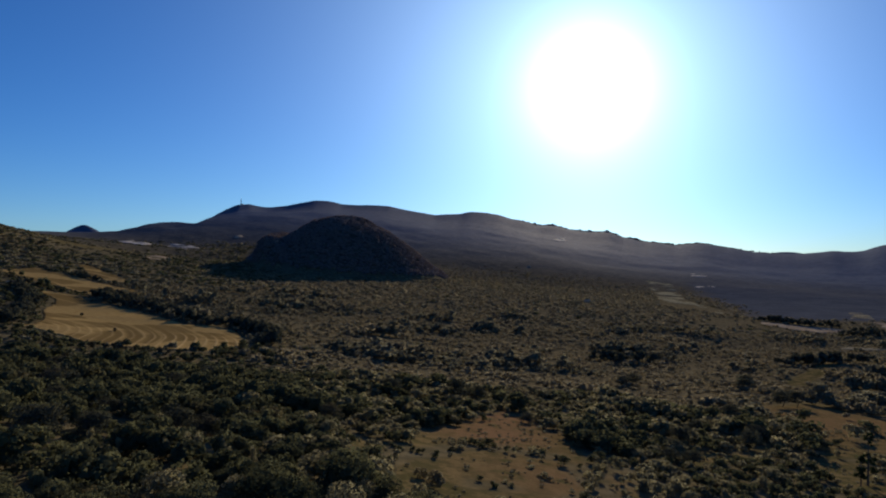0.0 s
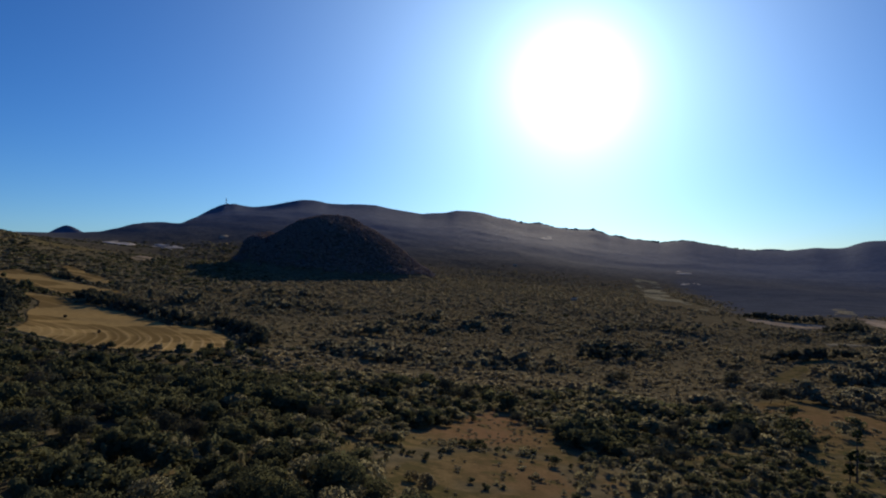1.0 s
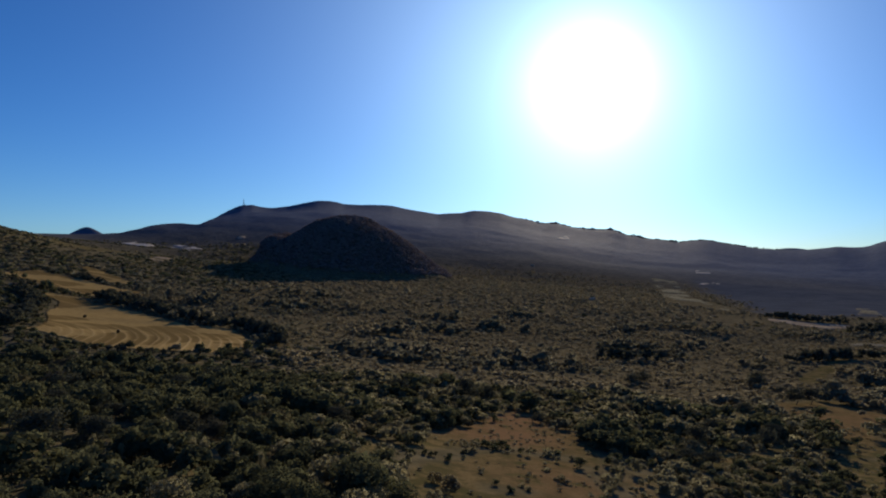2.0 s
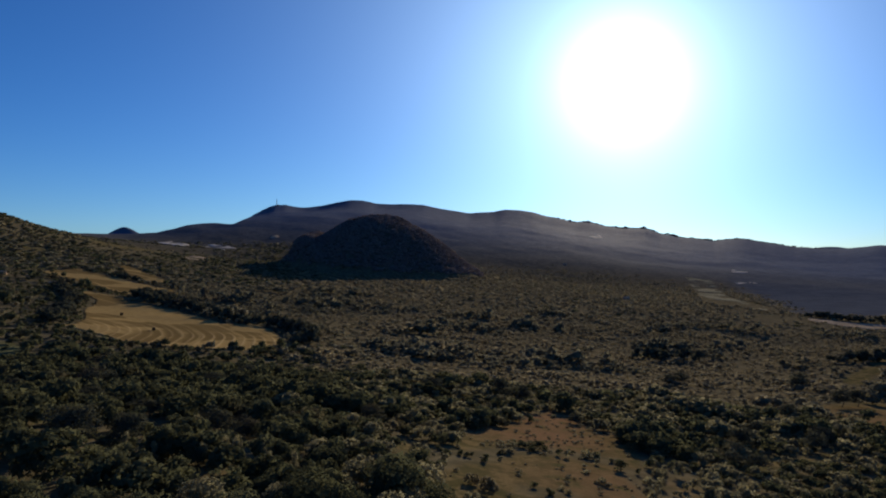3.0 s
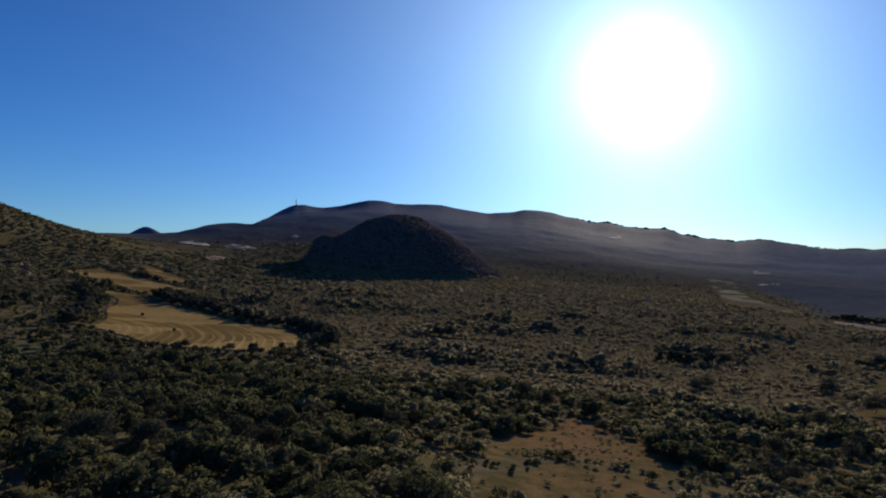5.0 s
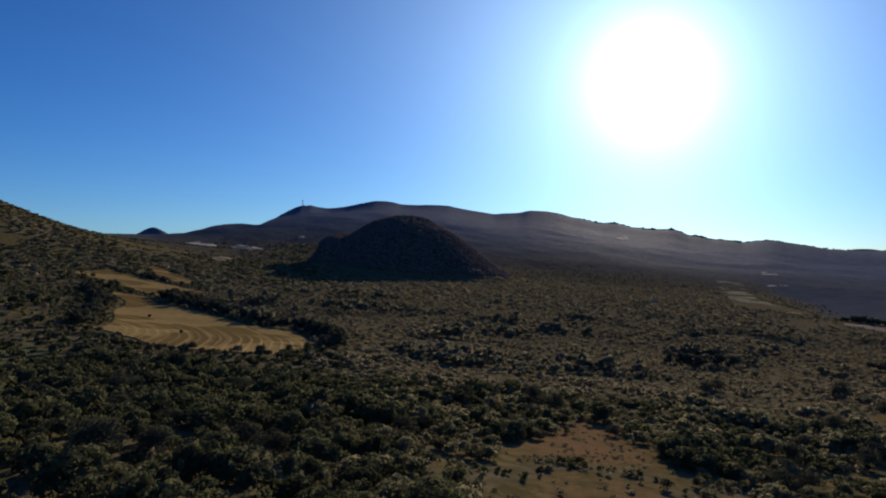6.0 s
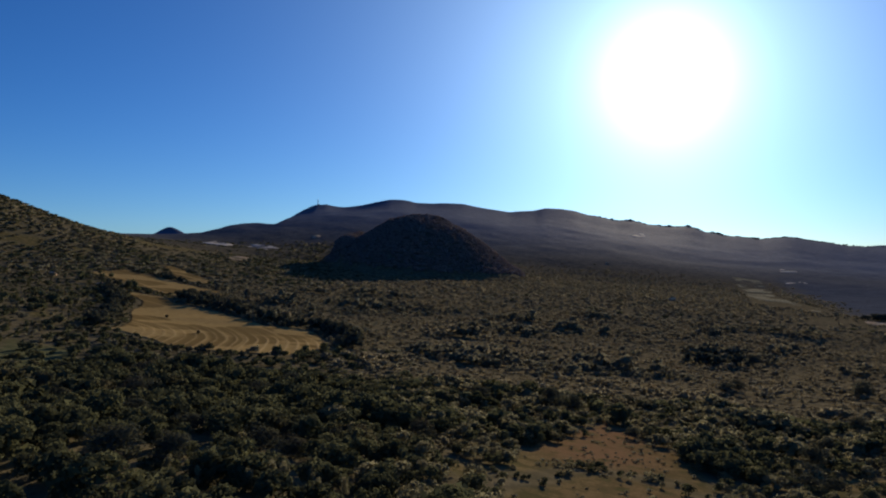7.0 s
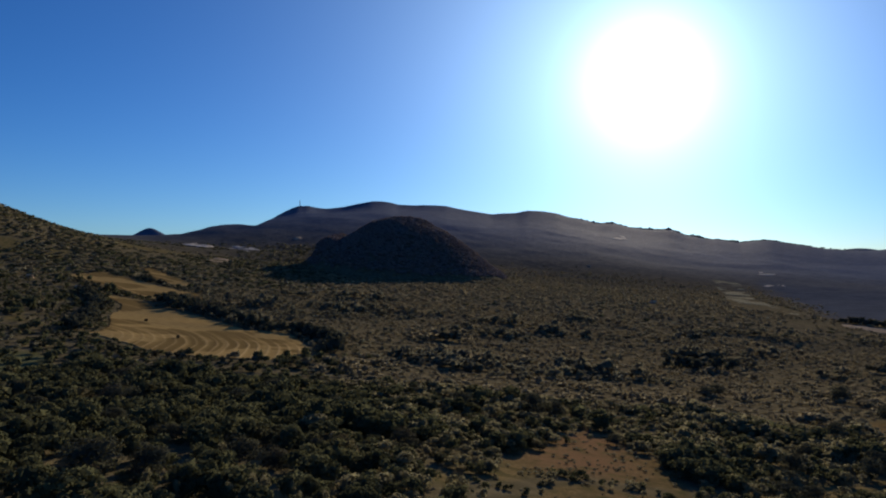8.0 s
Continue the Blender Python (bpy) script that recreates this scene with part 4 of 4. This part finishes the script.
def build_mast():
    """The lattice mast on the left summit of the range."""
    b, d = radians(-15.32), CREST_D - 4.0
    x, y = d * math.sin(b), d * math.cos(b)
    mast = tagged(new("radio_mast"), "grey steel lattice radio mast on the mountain top", "mast")
    mast.location = (x, y, float(land(x, y)) - 1.0)
    tall, foot, head = 33.0, 2.6, 0.8
    corners = [(-1, -1), (1, -1), (1, 1), (-1, 1)]
    for cx, cy in corners:
        bm = bmesh.new()
        rod(bm, (cx * foot, cy * foot, 0), (cx * head, cy * head, tall), 0.4, 0.3)
        part("leg", bm, STEEL, mast)
    for k in range(7):
        lo, hi = tall * k / 7, tall * (k + 1) / 7
        wl, wh = foot + (head - foot) * k / 7, foot + (head - foot) * (k + 1) / 7
        bm = bmesh.new()
        for (ax, ay), (bx, by) in zip(corners, corners[1:] + corners[:1]):
            rod(bm, (ax * wl, ay * wl, lo), (bx * wh, by * wh, hi), 0.22, 0.22, 4)
            rod(bm, (ax * wh, ay * wh, hi), (bx * wh, by * wh, hi), 0.22, 0.22, 4)
        part("brace", bm, STEEL, mast)
    bm = bmesh.new()
    rod(bm, (0, 0, tall - 1), (0, 0, tall + 7), 0.4, 0.2)
    part("antenna", bm, STEEL, mast, "slim whip antenna")
    for k, h in enumerate((18.0, 24.0, 29.0)):
        bm = bmesh.new()
        rod(bm, (0, -2.6, h), (0, -1.6, h), 1.7, 0.9, 12)
        part("dish", bm, PLASTER, mast, "round white dish")
    bm = bmesh.new()
    block(bm, (9.0, 6.0, 4.0), (8.0, 0, 2.0))
    part("equipment_hut", bm, PLASTER, mast, "small pale equipment hut")


def build_house(x, y, turn, length, label):
    """A small farmhouse with a gabled roof of faded tiles."""
    house = tagged(new("farmhouse"), label, "house", "scattered farmhouses")
    house.matrix_basis = Matrix.Translation((x, y, float(land(x, y)) - 0.4)) @ Matrix.Rotation(turn, 4, "Z")
    w, h = 5.0, 3.0
    bm = bmesh.new()
    block(bm, (length, w, h), (0, 0, h / 2))
    part("wall", bm, PLASTER, house, "faded pink plastered wall")
    for side in (-1, 1):
        bm = bmesh.new()
        m = Matrix.Translation((0, side * w * 0.26, h + 0.55)) @ Matrix.Rotation(-side * radians(24), 4, "X") @ Matrix.Diagonal((length + 1.0, w * 0.62, 0.25, 1))
        bmesh.ops.create_cube(bm, size=1.0, matrix=m)
        part("roof_slope", bm, ROOF_TILE, house, "pale weathered roof slope")
    for side in (-1, 1):
        bm = bmesh.new()
        vs = [bm.verts.new(p) for p in ((side * length / 2, -w / 2, h), (side * length / 2, w / 2, h), (side * length / 2, 0, h + 1.15))]
        top = bmesh.ops.extrude_face_region(bm, geom=[bm.faces.new(vs)])
        bmesh.ops.translate(bm, verts=[v for v in top["geom"] if isinstance(v, bmesh.types.BMVert)], vec=(-side * 0.3, 0, 0))
        part("gable", bm, PLASTER, house)
    for k in range(3):
        win = bmesh.new()
        block(win, (1.0, 0.12, 1.3), (-length / 2 + length * (k + 0.7) / 3.4, -w / 2 - 0.03, 1.6))
        part("window", win, DARK, house, "dark shuttered window")
    bm = bmesh.new()
    block(bm, (0.6, 0.6, 1.4), (length * 0.25, 0.5, h + 1.2))
    part("chimney", bm, PLASTER, house)


def build_bale(x, y, turn):
    """A round straw bale lying on its side."""
    bm = bmesh.new()
    bmesh.ops.create_cone(bm, cap_ends=True, segments=20, radius1=0.95, radius2=0.95, depth=1.5,
                          matrix=Matrix.Translation((0, 0, 0.93)) @ Matrix.Rotation(radians(90), 4, "X"))
    bmesh.ops.bevel(bm, geom=[e for e in bm.edges if abs(e.verts[0].co.y - e.verts[1].co.y) < 0.01], offset=0.12, segments=2, affect="EDGES")
    for v in bm.verts:
        v.co += Vector((noise.noise(v.co * 3.0), noise.noise(v.co * 3.0 + Vector((5, 0, 0))), 0)) * 0.06
    me = bpy.data.meshes.new("straw_bale")
    bm.to_mesh(me)
    bm.free()
    me.materials.append(BALE)
    ob = tagged(new("straw_bale", me), "round straw bale on the stubble, darkened as if backlit", "bale", "straw bales")
    ob.matrix_basis = Matrix.Translation((x, y, float(land(x, y)) + 0.45)) @ Matrix.Rotation(turn, 4, "Z")


def build_pine(x, y, tall, seed, label):
    """An open pine: a straight tapering trunk with tiers of needle tufts on thin boughs."""
    rng = np.random.default_rng(seed)
    tree = tagged(new("pine_tree"), label, "tree", "pine trees")
    tree.location = (x, y, float(land(x, y)) - 0.1)
    bm = bmesh.new()
    rod(bm, (0, 0, -0.3), (0.15, 0.1, tall * 0.55), 0.024 * tall, 0.015 * tall, 8)
    rod(bm, (0.15, 0.1, tall * 0.55), (0.1, 0.2, tall * 0.98), 0.015 * tall, 0.004 * tall, 8)
    part("trunk", bm, BARK, tree)
    for k in range(11):
        h = tall * (0.22 + 0.055 * k if k < 7 else 0.80 + 0.055 * (k - 7))
        reach = tall * (0.17 - 0.013 * k if k < 7 else 0.062) * rng.uniform(0.75, 1.2)
        a = k * 2.4 + rng.uniform(-0.5, 0.5)
        tip = Vector((math.cos(a) * reach, math.sin(a) * reach, h + reach * 0.25))
        bm = bmesh.new()
        rod(bm, (0.12, 0.1, h - 0.2), tip, 0.09, 0.03, 5)
        bough = part("bough", bm, BARK, tree)
        v, f, nrm = crown_arrays(rng, 4, 120, reach * 1.5 + 0.7, 1.7, 0.0, 0.2, 0.5)
        v = v + np.array([tip.x * 0.7, tip.y * 0.7, h - 0.2])
        part_mesh("needle_tuft", crown_mesh("needle_tuft", (v, f, nrm), LEAF_PINE), bough, "dark green needle tuft")


DARK = plain_material("dark_shutter", rgb(0.04, 0.035, 0.03), rgb(0.07, 0.06, 0.05), 3.0)
# bales far darker than straw: their backlit shade put into the colour
BALE = plain_material("backlit_dark_straw", rgb(0.06, 0.042, 0.022), rgb(0.12, 0.085, 0.042), 5.0, 0.95)

build_mast()
build_house(228, 1161, 0.3, 9.0, "small pale farmhouse among the scrub of the plain")
build_house(259, 2218, -0.4, 11.0, "pale farmhouse on the far valley side")
build_house(-482, 735, 0.5, 6.0, "small pale cottage among the hillside scrub")
build_house(-404, 690, -0.2, 5.0, "small pale pink barn beside the hedge")
build_bale(-195, 440, 0.4)
build_bale(-249, 510, 1.1)
build_pine(111, 192, 13.0, 401, "tall thin dark pine tree above the shrubs")
build_pine(108, 190, 7.5, 402, "young dark pine tree beside a taller one")
